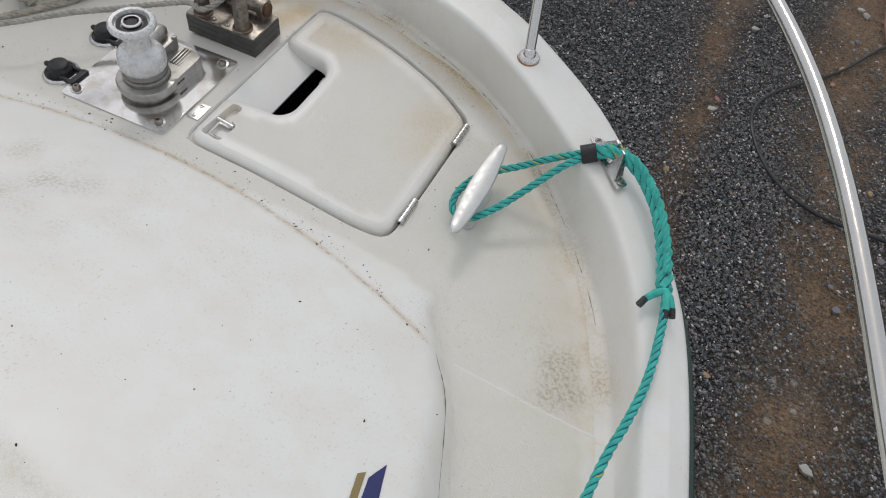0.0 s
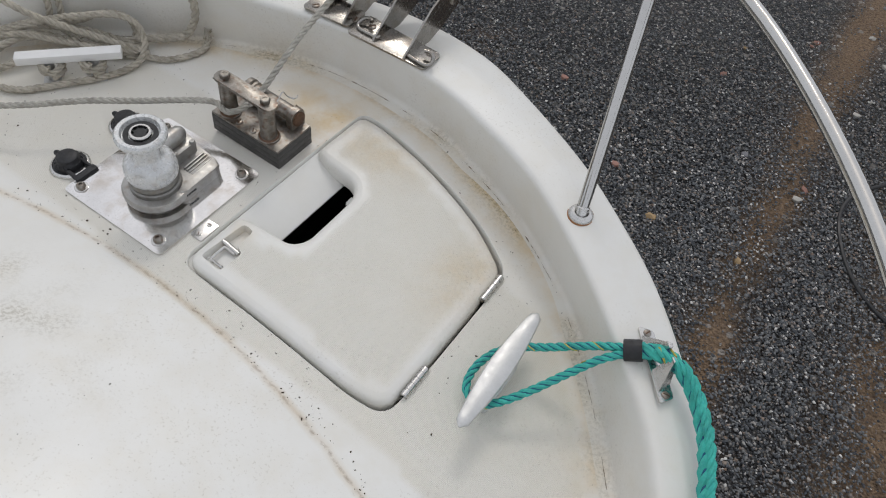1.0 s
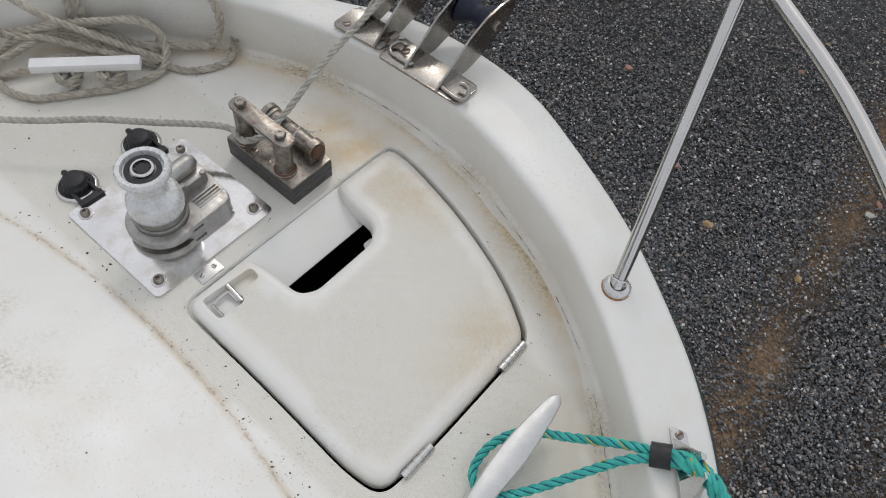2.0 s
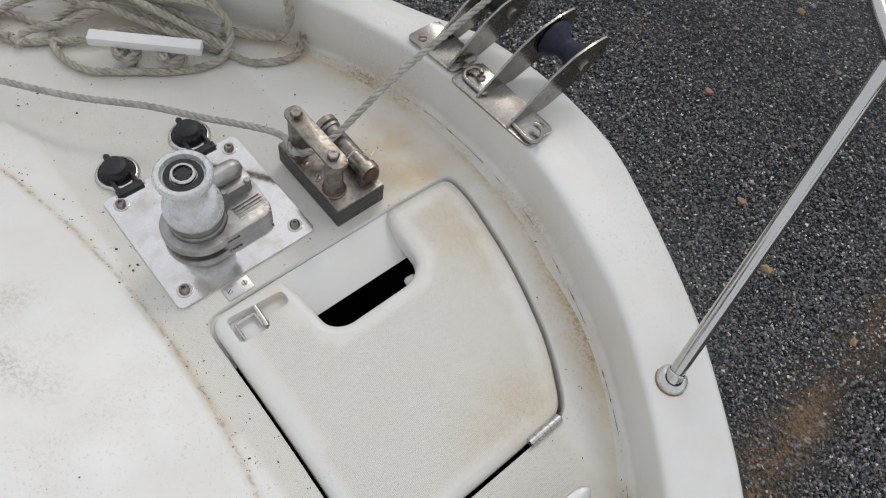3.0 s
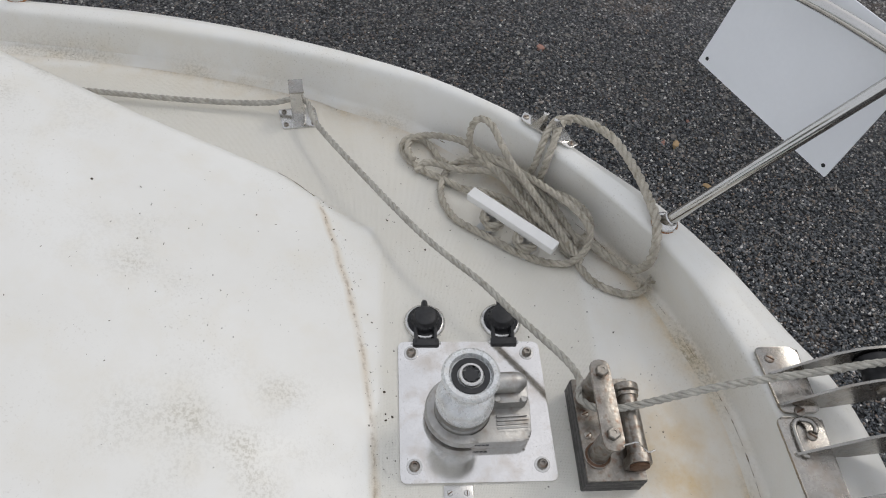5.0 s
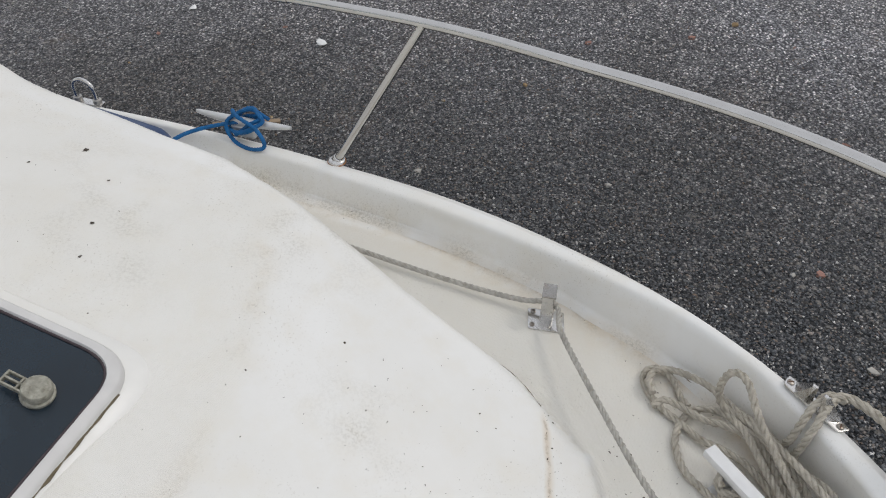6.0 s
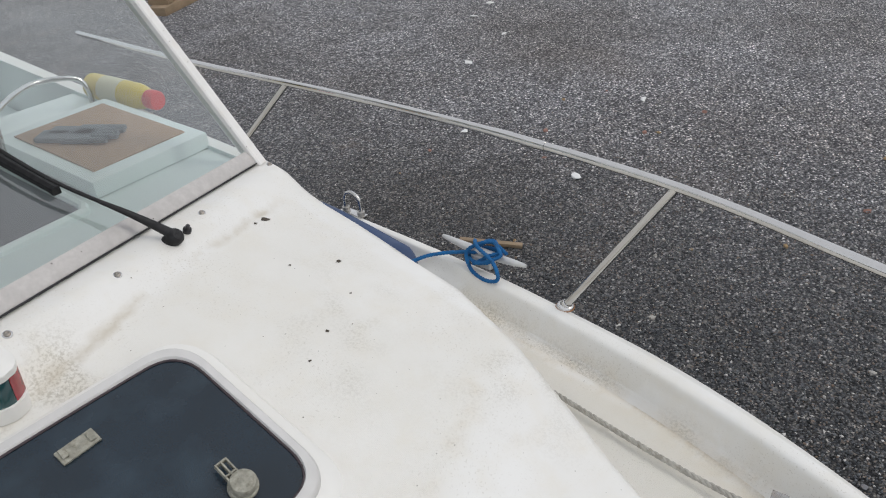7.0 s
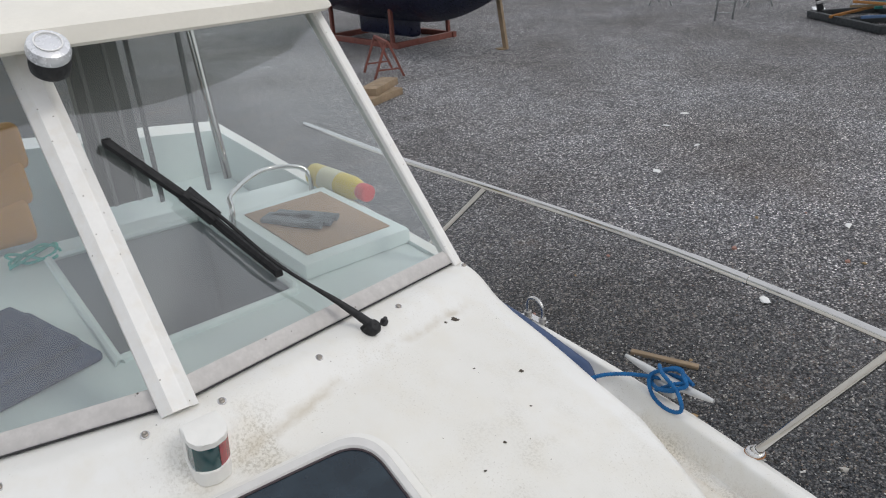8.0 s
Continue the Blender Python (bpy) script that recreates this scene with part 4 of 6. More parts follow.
for (x, y), z, top in STANCHIONS:
    b = Vector((x, y, z))
    d = (Vector(top) - b).normalized()
    s = tube("stanchion", [b - d * .01, b + d * .05, b.lerp(Vector(top), .6), Vector(top)], .0108, TUBE, rail, 16, "raked stainless stanchion")
    part("base", lathe_bm([(.0225, -.004), (.0225, .002), (.0205, .0055), (.016, .008), (.013, .009)], 32, pose(x, y, z)), STEEL, s, "round flange with rust ring")
    part("socket", lathe_bm([(.0135, -.004), (.0135, .014), (.0118, .016)], 24, Matrix.Translation(b) @ d.to_track_quat("Z", "Y").to_matrix().to_4x4()), STEEL, s)
    part("rust_ring", lathe_bm([(.0244, -.002), (.0238, .0006), (.0220, .0008)], 32, pose(x, y, z)), RUSTSTAIN, s)

# ---- board tied to the port rail ----
PANEL = material("white_board", (0.78, 0.80, 0.83), 0.4, vary=0.03, scale=8)
A, B, D = Vector((-.732, .525, .25)), Vector((-.455, .668, .25)), Vector((-.741, .570, .445))
board = thing("white_board", "blank white plastic board cable-tied inside the bow rail", "board")
ux, uy = (B - A).normalized(), (D - A).normalized()
uz = ux.cross(uy).normalized()
uy = uz.cross(ux)
mb = Matrix((ux, uy, uz)).transposed().to_4x4()
mb.translation = A
board.matrix_basis = mb
w, h = (B - A).length, .235
part("panel", prism_bm(rounded([(0, 0), (w, 0), (w, h), (0, h)], .002, 2), -.0015, .0015), PANEL, board)
for x, y in ((.014, .014), (w - .014, .014), (.014, h - .014), (w - .014, h - .014)):
    # holes are dark discs, their shade put into the colour
    part("hole", lathe_bm([(.0035, -.002), (.0035, .002), (0, .002)], 12, Matrix.Translation((x, y, 0))), DARK, board)

RISE = Vector((-.321, .715, .622))

# ---- windscreen, pillars and roof ----
FRAMEWHITE = material("painted_frame", (0.76, 0.75, 0.72), 0.4, vary=0.05, scale=20, tint=(0.66, 0.6, 0.5), tint_amount=0.3, spots=(0.12, 0.09, 0.05), spot_scale=45, spot_level=0.07)
SEALANT = material("grey_bedding", (0.50, 0.48, 0.46), 0.6, vary=0.12, scale=40, spots=(0.07, 0.06, 0.05), spot_scale=38, spot_level=0.1)
SEAMDARK = material("seam_dark", (0.03, 0.03, 0.03), 0.8, vary=0.3)


def glass_material(name, tint, film):
    m = bpy.data.materials.new(name)
    m.use_nodes = True
    n, l = m.node_tree.nodes, m.node_tree.links
    n.remove(n["Principled BSDF"])
    clear, gloss, dust = n.new("ShaderNodeBsdfTransparent"), n.new("ShaderNodeBsdfGlossy"), n.new("ShaderNodeBsdfDiffuse")
    clear.inputs[0].default_value = (*tint, 1)
    gloss.inputs["Roughness"].default_value = 0.02
    dust.inputs[0].default_value = (.7, .72, .72, 1)
    fr = n.new("ShaderNodeFresnel")
    fr.inputs[0].default_value = 2.1
    tc, tx, rp = n.new("ShaderNodeTexCoord"), n.new("ShaderNodeTexNoise"), n.new("ShaderNodeMapRange")
    tx.inputs["Scale"].default_value, tx.inputs["Detail"].default_value = 5.0, 5.0
    rp.inputs["From Min"].default_value, rp.inputs["From Max"].default_value = .3, .75
    rp.inputs["To Min"].default_value, rp.inputs["To Max"].default_value = film * .4, film * 1.7
    l.new(tc.outputs["Object"], tx.inputs["Vector"])
    l.new(tx.outputs["Fac"], rp.inputs["Value"])
    a, b = n.new("ShaderNodeMixShader"), n.new("ShaderNodeMixShader")
    l.new(rp.outputs["Result"], a.inputs[0])
    l.new(clear.outputs[0], a.inputs[1])
    l.new(dust.outputs[0], a.inputs[2])
    l.new(fr.outputs[0], b.inputs[0])
    l.new(a.outputs[0], b.inputs[1])
    l.new(gloss.outputs[0], b.inputs[2])
    l.new(b.outputs[0], n["Material Output"].inputs["Surface"])
    return m


GLASS = glass_material("windscreen_glass", (.88, .94, .93), .065)
A, B, C, D = (Vector(v) for v in ((-.80, -1.578, .366), (0, -1.30, .458), (0, -1.80, 1.03), (-.675, -1.985, 1.0)))
screen = thing("windscreen", "two-pane raked windscreen in white frame with dusty glass", "windscreen")


def quad_at(u, v, s):
    p = (A.lerp(B, u)).lerp(D.lerp(C, u), v)
    return Vector((p.x * s, p.y, p.z))


for s in (1, -1):
    v, f = [], []
    for i in range(9):
        for j in range(9):
            v.append(quad_at(i / 8, j / 8, s))
    f = [(i * 9 + j, (i + 1) * 9 + j, (i + 1) * 9 + j + 1, i * 9 + j + 1)[::-s] for i in range(8) for j in range(8)]
    g = put_mesh("pane", mesh_of("pane", v, f), GLASS, screen, "dusty clear glass pane")
    g.visible_shadow = False
    m = Matrix.Diagonal((s, 1, 1, 1))

    def strip(name, pts, wide, thick, mat, up, label=""):
        """A flat bar along points, wide across and thick along up."""
        p = [Vector(q) for q in pts]
        vv, ff = [], []
        for k, q in enumerate(p):
            t = (p[min(k + 1, len(p) - 1)] - p[max(k - 1, 0)]).normalized()
            across = t.cross(up).normalized()
            n2 = across.cross(t).normalized()
            for a, b in ((-.5, -.5), (.5, -.5), (.5, .38), (.38, .5), (-.38, .5), (-.5, .38)):
                vv.append(q + across * wide * a + n2 * thick * b)
        for k in range(len(p) - 1):
            ff += [(k * 6 + i, k * 6 + (i + 1) % 6, (k + 1) * 6 + (i + 1) % 6, (k + 1) * 6 + i) for i in range(6)]
        ff += [tuple(range(6)), tuple((len(p) - 1) * 6 + i for i in range(6))[::-1]]
        return put_mesh(name, mesh_of(name, [m @ q for q in vv], ff), mat, screen, label)

    strip("side_frame", [quad_at(-.012, -.012, 1), quad_at(-.012, .5, 1), quad_at(-.012, 1.02, 1)], .032, .03, FRAMEWHITE, RISE, "white side frame")
    strip("sill", [quad_at(0, .026, 1), quad_at(.5, .026, 1), quad_at(.97, .026, 1)], .038, .012, SEALANT, RISE, "grey bedding strip, cracked")
    strip("seam", [quad_at(0, -.002, 1) + RISE * .004, quad_at(.97, -.002, 1) + RISE * .003], .003, .010, SEAMDARK, RISE)
mv = []
for t in (-.02, .5, 1.04):
    p = B.lerp(C, t)
    for x, dd in ((-.034, -.004), (-.034, .012), (-.014, .030), (.014, .030), (.032, .012), (.032, -.004)):
        mv.append(Vector((x + .036 * t, p.y + dd * .77, p.z + dd * .64)))
mf = [(k * 6 + i, k * 6 + (i + 1) % 6, (k + 1) * 6 + (i + 1) % 6, (k + 1) * 6 + i) for k in range(2) for i in range(6)]
mf += [tuple(range(6))[::-1], tuple(12 + i for i in range(6))]
put_mesh("mullion", mesh_of("mullion", mv, mf), FRAMEWHITE, screen, "white angled centre post")

CREAM = material("cream_roof", (0.74, 0.71, 0.63), 0.45, vary=0.05, scale=10)
roof = thing("wheelhouse_roof", "cream moulded wheelhouse roof over the windscreen", "roof")
rv, rf = [], []
cols = np.linspace(-1, 1, 25)
ring = [(0.0, 0.0), (.009, -.003), (.014, .003), (.010, .035), (-.05, .062), (-.20, .085), (-1.5, .14), (-1.5, .02), (-.20, .0), (-.10, -.004)]
for c in cols:
    x = .73 * c
    e = 1 - max(0, (abs(c) - .9) / .1) ** 2
    y0, z0 = -1.67 - .48 * x * x, 1.038 - .06 * x * x
    for dy, dzz in ring:
        rv.append((x, y0 + dy - (1 - e) * .05, z0 + dzz * (.25 + .75 * e)))
k = len(ring)
rf = [(i * k + j, i * k + (j + 1) % k, (i + 1) * k + (j + 1) % k, (i + 1) * k + j) for i in range(24) for j in range(k)]
rf += [tuple(range(k)), tuple(24 * k + j for j in range(k))[::-1]]
put_mesh("shell", mesh_of("shell", rv, rf), CREAM, roof)
for s in (-1, 1):
    tube("corner_post", [(s * .66, -2.9, .3), (s * .64, -3.0, 1.08)], .016, TUBE, roof, 12)

CHROME = material("chrome", (0.75, 0.75, 0.76), 0.12, 1.0, vary=0.04)
LAMPWHITE = material("lamp_face", (0.70, 0.71, 0.73), 0.25, 0.3, vary=0.06, scale=30)
lamp = thing("searchlight", "chrome searchlight with white face hung below the roof edge", "searchlight")
lamp.matrix_basis = Matrix.Translation((.005, -1.632, 1.026)) @ pose(0, 0, 0, 0, 0, 8) @ Matrix.Scale(.80, 4)
part("body", lathe_bm([(0, -.03), (.03, -.028), (.042, -.015), (.044, .0), (.044, .02), (.040, .026), (0, .030)], 32, pose(0, -.004, -.012, -38, 0, 0)), RUBBER, lamp, "black housing")
part("face", lathe_bm([(.046, .0), (.047, .012), (.043, .026), (.030, .031), (.0, .033)], 36, pose(0, .008, .012, -38, 0, 0)), LAMPWHITE, lamp, "white and chrome face")
part("ring", lathe_bm([(.029, .030), (.030, .035), (.027, .035), (.026, .031)], 32, pose(0, .008, .012, -38, 0, 0)), WHITEBAR, lamp)
tube("bracket", [(0, -.02, 0), (0, -.06, .01), (0, -.10, .03)], .009, RUBBER, lamp, 10)

# ---- wiper ----
WIPERBLACK = material("wiper_black", (0.005, 0.005, 0.006), 0.62, vary=0.2, scale=40)
wiper = thing("windscreen_wiper", "black windscreen wiper resting across the port pane", "wiper")


n_out = (B - A).cross(C - A).normalized() * -1
cap = Vector((-.436, -1.372, .405))
part("pivot", lathe_bm([(.016, -.02), (.018, .004), (.017, .016), (.012, .022), (0, .023)], 24, Matrix.Translation(cap) @ n_out.to_track_quat("Z", "Y").to_matrix().to_4x4()), WIPERBLACK, wiper)
arm_pts = [cap + n_out * .014, Vector((-.393, -1.420, .466)), Vector((-.289, -1.470, .576)), Vector((-.208, -1.533, .690)), Vector((-.166, -1.558, .733))]
tube("arm", spline(arm_pts, 40), [.011 - .007 * min(1, k / 14) for k in range(40)], WIPERBLACK, wiper, 10)
bl = [Vector((-.292, -1.486, .550)), Vector((-.220, -1.539, .648)), Vector((-.167, -1.580, .722)), Vector((-.055, -1.644, .852))]
tube("blade", spline(bl, 30), .0105, WIPERBLACK, wiper, 8)
tube("blade_clip", [Vector(bl[1]).lerp(bl[2], .35) + n_out * .008, Vector(bl[1]).lerp(bl[2], 1.15) + n_out * .008], .0185, WIPERBLACK, wiper, 8)
for p in (bl[0], bl[3]):
    part("blade_tip", box_bm(.018, .018, .018, Matrix.Translation(p), .004), WIPERBLACK, wiper)
noz = thing("washer_nozzle", "small black washer nozzle on the coachroof", "nozzle")
part("jet", lathe_bm([(.009, -.004), (.009, .004), (.005, .008), (.0045, .016), (0, .017)], 16, pose(-.478, -1.385, .4, -30, 0, 0)), RUBBER, noz)


def roof_screw(x, y):
    z = float(body_z(np.float64(x), np.float64(y)))
    n0 = Vector((0, .42, 1)).normalized().to_track_quat("Z", "Y").to_matrix().to_4x4()
    t = thing("roof_screw", "small domed stainless screw with washer below windscreen", "screw", "screws along the windscreen foot")
    t.matrix_basis = Matrix.Translation((x, y, z)) @ n0 @ Matrix.Scale(.78, 4)
    part("washer", lathe_bm([(.0105, -.002), (.0105, .0012), (.007, .0016)], 20), STEEL, t)
    part("head", lathe_bm([(.0075, .001), (.0070, .0045), (.004, .006), (.0028, .0055), (0, .004)], 16), WORNSTEEL, t)


for x, y in ((-.823, -1.552), (-.546, -1.434), (-.291, -1.328), (-.072, -1.272), (.066, -1.266), (.291, -1.328), (.546, -1.434)):
    roof_screw(x, y)

# ---- navigation light ----
nav = thing("navigation_light", "white bow light with green and red lens below windscreen", "navigation light")
nz = float(body_z(np.float64(0), np.float64(-1.19)))
nav.matrix_basis = pose(-.012, -1.193, nz, -12, 0, 4)
WPLASTIC = material("white_plastic", (0.75, 0.74, 0.70), 0.4, vary=0.06, scale=30)
shell = [(-.034, -.03), (-.034, .012), (-.024, .030), (0, .037), (.024, .030), (.034, .012), (.034, -.03)]
part("foot", prism_bm(rounded(shell, .006, 3), -.02, .0125, .003), WPLASTIC, nav)
part("hood", prism_bm(rounded(shell, .006, 3), .070, .082, .005), WPLASTIC, nav)
part("back", box_bm(.066, .022, .062, pose(0, -.018, .045), .003), WPLASTIC, nav)


def lens_material(name, color):
    m = material(name, color, 0.15, vary=0.15, scale=60, coat=0.6)
    return m


for name, col, a0, a1, lab in (("green_lens", (.006, .060, .065), -8, 188, "dark green lens"), ("red_lens", (.30, .010, .02), 0, 0, "red lens")):
    xs0, xs1 = ((-.008, .031) if name == "green_lens" else (-.031, -.009))
    out = [(x, .032 - 16 * x * x) for x in np.linspace(xs0, xs1, 10)] + [(xs1, -.005), (xs0, -.005)]
    part(name, prism_bm(out, .012, .071), lens_material(name, col), nav, lab)

# ---- skylight ----
ACRYL = material("navy_acrylic", (0.005, 0.016, 0.027), 0.24, vary=0.30, scale=7, fine=420, bump=0.25, bump_scale=520, tint=(0.03, 0.055, 0.075), tint_amount=0.35)
TRIM = material("grey_trim", (0.58, 0.57, 0.55), 0.5, vary=0.08, scale=30)
CRUST = material("crusted_alloy", (0.36, 0.35, 0.29), 0.75, 0.2, vary=0.35, scale=90, bump=0.5, bump_scale=350, tint=(0.14, 0.12, 0.08), tint_amount=0.6)
sky = thing("deck_hatch", "navy acrylic deck skylight in white moulded frame, closed", "skylight")


def sky_z(x, y):
    return 0.2495 + 0.318 * (-y - .8) - .05 * x * x


ring_out = rounded([(-.335, -.725), (.335, -.725), (.312, -1.155), (-.312, -1.155)], .09, 10)
ring_mid = rounded([(-.299, -.758), (.299, -.758), (.283, -1.128), (-.283, -1.128)], .075, 10)
ring_in = rounded([(-.280, -.777), (.280, -.777), (.265, -1.107), (-.265, -1.107)], .066, 10)
sv, sf = [], []
lay = [(ring_out, -.012), (rounded([(-.322, -.735), (.322, -.735), (.302, -1.146), (-.302, -1.146)], .085, 10), .006), (ring_mid, .012), (ring_mid, .020), (rounded([(-.295, -.762), (.295, -.762), (.280, -1.124), (-.280, -1.124)], .073, 10), .025), (inset(ring_in, -.003), .026), (ring_in, .021), (ring_in, .0)]
KS = len(ring_out)
for pts, hgt in lay:
    sv += [(x, y, sky_z(x, y) + hgt) for x, y in pts]
for r in range(len(lay) - 1):
    sf += [(r * KS + i, r * KS + (i + 1) % KS, (r + 1) * KS + (i + 1) % KS, (r + 1) * KS + i) for i in range(KS)]
n_lip = 3 * KS
put_mesh("surround", mesh_of("surround", sv[:n_lip], [f for f in sf if max(f) < n_lip]), GEL, sky, "white moulded surround")
put_mesh("gasket", mesh_of("gasket", sv[2 * KS:], [tuple(i - 2 * KS for i in f) for f in sf if min(f) >= 2 * KS]), TRIM, sky, "pale grey rubber trim")
gl = dense(ring_in, .03)
gv2, gf2 = sheet(gl, [], .05, lambda x, y: sky_z(x, y) + .0195)
put_mesh("acrylic", mesh_of("acrylic", gv2, gf2), ACRYL, sky, "dusty dark blue acrylic")
seam_ring = dense(inset(ring_in, .001), .02)
tube("seal", [(x, y, sky_z(x, y) + .0205) for x, y in seam_ring + seam_ring[:1]], .0022, material("dark_seal", (0.05, 0.035, 0.04), 0.6, vary=0.3, scale=60), sky, 8, "dark rubber seal round the acrylic")
lip_dirt = [(-.300 + .600 * k / 40, -.7595 + .0012 * math.sin(k * 1.9)) for k in range(4, 37)]
tube("lip_dirt", [(x, y, sky_z(x, y) + .0122) for x, y in lip_dirt], [.0018 + .0022 * abs(math.sin(k * 2.3)) for k in range(len(lip_dirt))], material("packed_dirt", (0.16, 0.13, 0.08), 0.95, vary=0.4, scale=120, bump=0.5, bump_scale=300), sky, 7, "packed dirt along the lip")
kx, ky = -.184, -.842
kz = sky_z(kx, ky) + .02
slope = pose(0, 0, 0, -17.6, 0, 0) @ Matrix.Scale(.80, 4)
kn = part("knob", lathe_bm([(.030, 0), (.030, .006), (.0265, .009), (.0265, .022), (.024, .026), (.012, .0265), (0, .025)], 28, Matrix.Translation((kx, ky, kz)) @ slope), CRUST, sky, "corroded alloy latch knob")
for x in (-.012, .0, .012):
    part("lever", box_bm(.0035, .044, .012, Matrix.Translation((kx, ky, kz)) @ slope @ pose(x + .005, -.040, .016, 0, 0, 0), .001), CRUST, kn)
for y in (-.061, -.030):
    part("lever_end", box_bm(.0275, .004, .012, Matrix.Translation((kx, ky, kz)) @ slope @ pose(.005, y, .016), .001), CRUST, kn)
hx, hy = -.048, -1.050
part("hinge_plate", box_bm(.078, .034, .006, Matrix.Translation((hx, hy, sky_z(hx, hy) + .022)) @ slope @ pose(0, 0, 0, 0, 0, 3), .0012), CRUST, sky, "corroded hinge plate")
for x in (-.022, .022):
    part("hinge_pad", box_bm(.012, .022, .006, Matrix.Translation((hx + x, hy, sky_z(hx, hy) + .026)) @ slope, .0012), CRUST, sky)

# ---- port gunwale fittings ----
ub = thing("u_bolt", "stainless U bolt on port gunwale", "u bolt")
ub.matrix_basis = pose(-1.185, -1.678, float(gunwale_z(-1.678)), 0, 0, 3)
tube("loop", spline([(0, -.033, .0), (0, -.033, .045), (0, -.024, .066), (0, 0, .076), (0, .024, .066), (0, .033, .045), (0, .033, 0)], 40), .0062, STEEL, ub, 12)
for y in (-.033, .033):
    part("collar", lathe_bm([(.0125, 0), (.0125, .016), (.009, .018), (.007, .018)], 20, Matrix.Translation((0, y, 0))), CAST, ub)
part("plate", box_bm(.026, .098, .004, pose(0, 0, .002), .001), STEEL, ub)
bc = thing("mooring_cleat", "grey alloy horn cleat on port gunwale wound with blue rope", "cleat")
bc.matrix_basis = pose(-1.170, -1.14, float(gunwale_z(-1.14)), 0, 0, 2)
tube("horn", spline([(0, -.14, .050), (0, -.07, .044), (0, 0, .042), (0, .07, .044), (0, .14, .050)], 30), [.003 + .0095 * math.sin(math.pi * (k + .6) / 30.2) ** .6 for k in range(30)], ALU, bc, 12)
part("saddle", box_bm(.030, .070, .034, pose(0, 0, .017), .008, 3), ALU, bc)

blue = thing("blue_rope", "bright blue braided rope knotted round the port cleat", "rope")
bx, by, bz2 = -1.165, -1.13, float(gunwale_z(-1.13))
rope_part("line", [(-1.05, -1.52, -.03), (-1.03, -1.40, .0), (-1.025, -1.31, .035), (-1.07, -1.265, .055), (-1.115, -1.225, .058), (-1.155, -1.17, .06), (-1.17, -1.12, .065)], .011, BLUEROPE, blue, strands=4)
loop_pts = []
for k in range(26):
    a = 2 * math.pi * k / 9.5
    loop_pts.append((bx + .030 * math.cos(a) * (1 + .25 * math.sin(k * 1.7)), by + .042 * math.sin(a) * (1 + .2 * math.cos(k * 2.1)) + .010 * math.sin(k), bz2 + .030 + .022 * math.sin(a * .5 + k * .3) + .0009 * k))
rope_part("hitch", loop_pts, .011, BLUEROPE, blue, strands=4)
rope_part("turn", [(bx - .02, by - .05, bz2 + .06), (bx + .02, by - .01, bz2 + .075), (bx + .03, by + .05, bz2 + .05), (bx + .05, by + .08, bz2 + .02), (bx + .055, by + .04, bz2 + .005), (bx + .04, by - .02, bz2 + .01), (bx + .02, by - .045, bz2 + .05), (bx - .025, by + .0, bz2 + .07), (bx - .02, by + .06, bz2 + .055)], .011, BLUEROPE, blue, strands=4)

# ---- grey line through the guide ----
line1 = thing("anchor_line", "grey laid rope led from side deck through guide to bow roller", "rope")
rope_part("rope", [(-1.02, -1.35, -.035), (-.965, -1.10, -.032), (-.918, -.858, -.022), (-.892, -.631, -.022), (-.874, -.432, -.022), (-.866, -.29, -.015), (-.868, -.228, .0), (-.842, -.203, .008), (-.780, -.180, .008),
                   (-.62, -.070, .018), (-.485, .030, .028), (-.385, .120, .040), (-.315, .175, .045), (-.235, .240, .052), (-.192, .262, .058), (-.155, .258, .060), (-.135, .285, .068), (-.134, .333, .081), (-.140, .45, .135),
                   (-.141, .60, .188), (-.142, .66, .207), (-.142, .70, .205)], .0125, GREYROPE, line1)

# ---- coil on the port foredeck ----
coil = thing("mooring_rope", "dirty grey mooring rope coiled loosely round the port cleat", "rope")
zd = -.034
# big oval thrown round the cleat
rope_part("loop", [(-.545, .262, -.026), (-.505, .300, -.024), (-.482, .316, -.018), (-.531, .279, -.016), (-.570, .247, -.010), (-.618, .215, -.002), (-.669, .183, .002), (-.701, .156, -.006), (-.719, .126, -.021), (-.713, .096, -.030), (-.686, .077, -.035),
                   (-.644, .070, -.036), (-.609, .078, -.036), (-.576, .097, -.035), (-.552, .130, -.035), (-.521, .174, -.033), (-.493, .215, -.032), (-.473, .262, -.031), (-.468, .305, -.026), (-.480, .332, -.008), (-.500, .342, .018),
                   (-.514, .332, .040), (-.542, .311, .047), (-.580, .281, .042), (-.622, .248, .032), (-.660, .218, .018), (-.692, .190, .002)], .0145, OLDROPE, coil)
# loop standing against the bulwark
rope_part("loop", [(-.510, .330, -.024), (-.543, .316, -.020), (-.601, .286, -.010), (-.633, .252, -.001), (-.667, .217, .006), (-.692, .190, .002), (-.711, .158, -.004), (-.720, .134, .008), (-.722, .124, .048), (-.722, .129, .088), (-.715, .144, .104), (-.697, .161, .102),
                   (-.670, .180, .079), (-.644, .203, .053), (-.612, .233, .030), (-.572, .266, .008), (-.520, .294, -.004), (-.484, .318, -.014), (-.470, .330, -.026)], .0145, OLDROPE, coil)
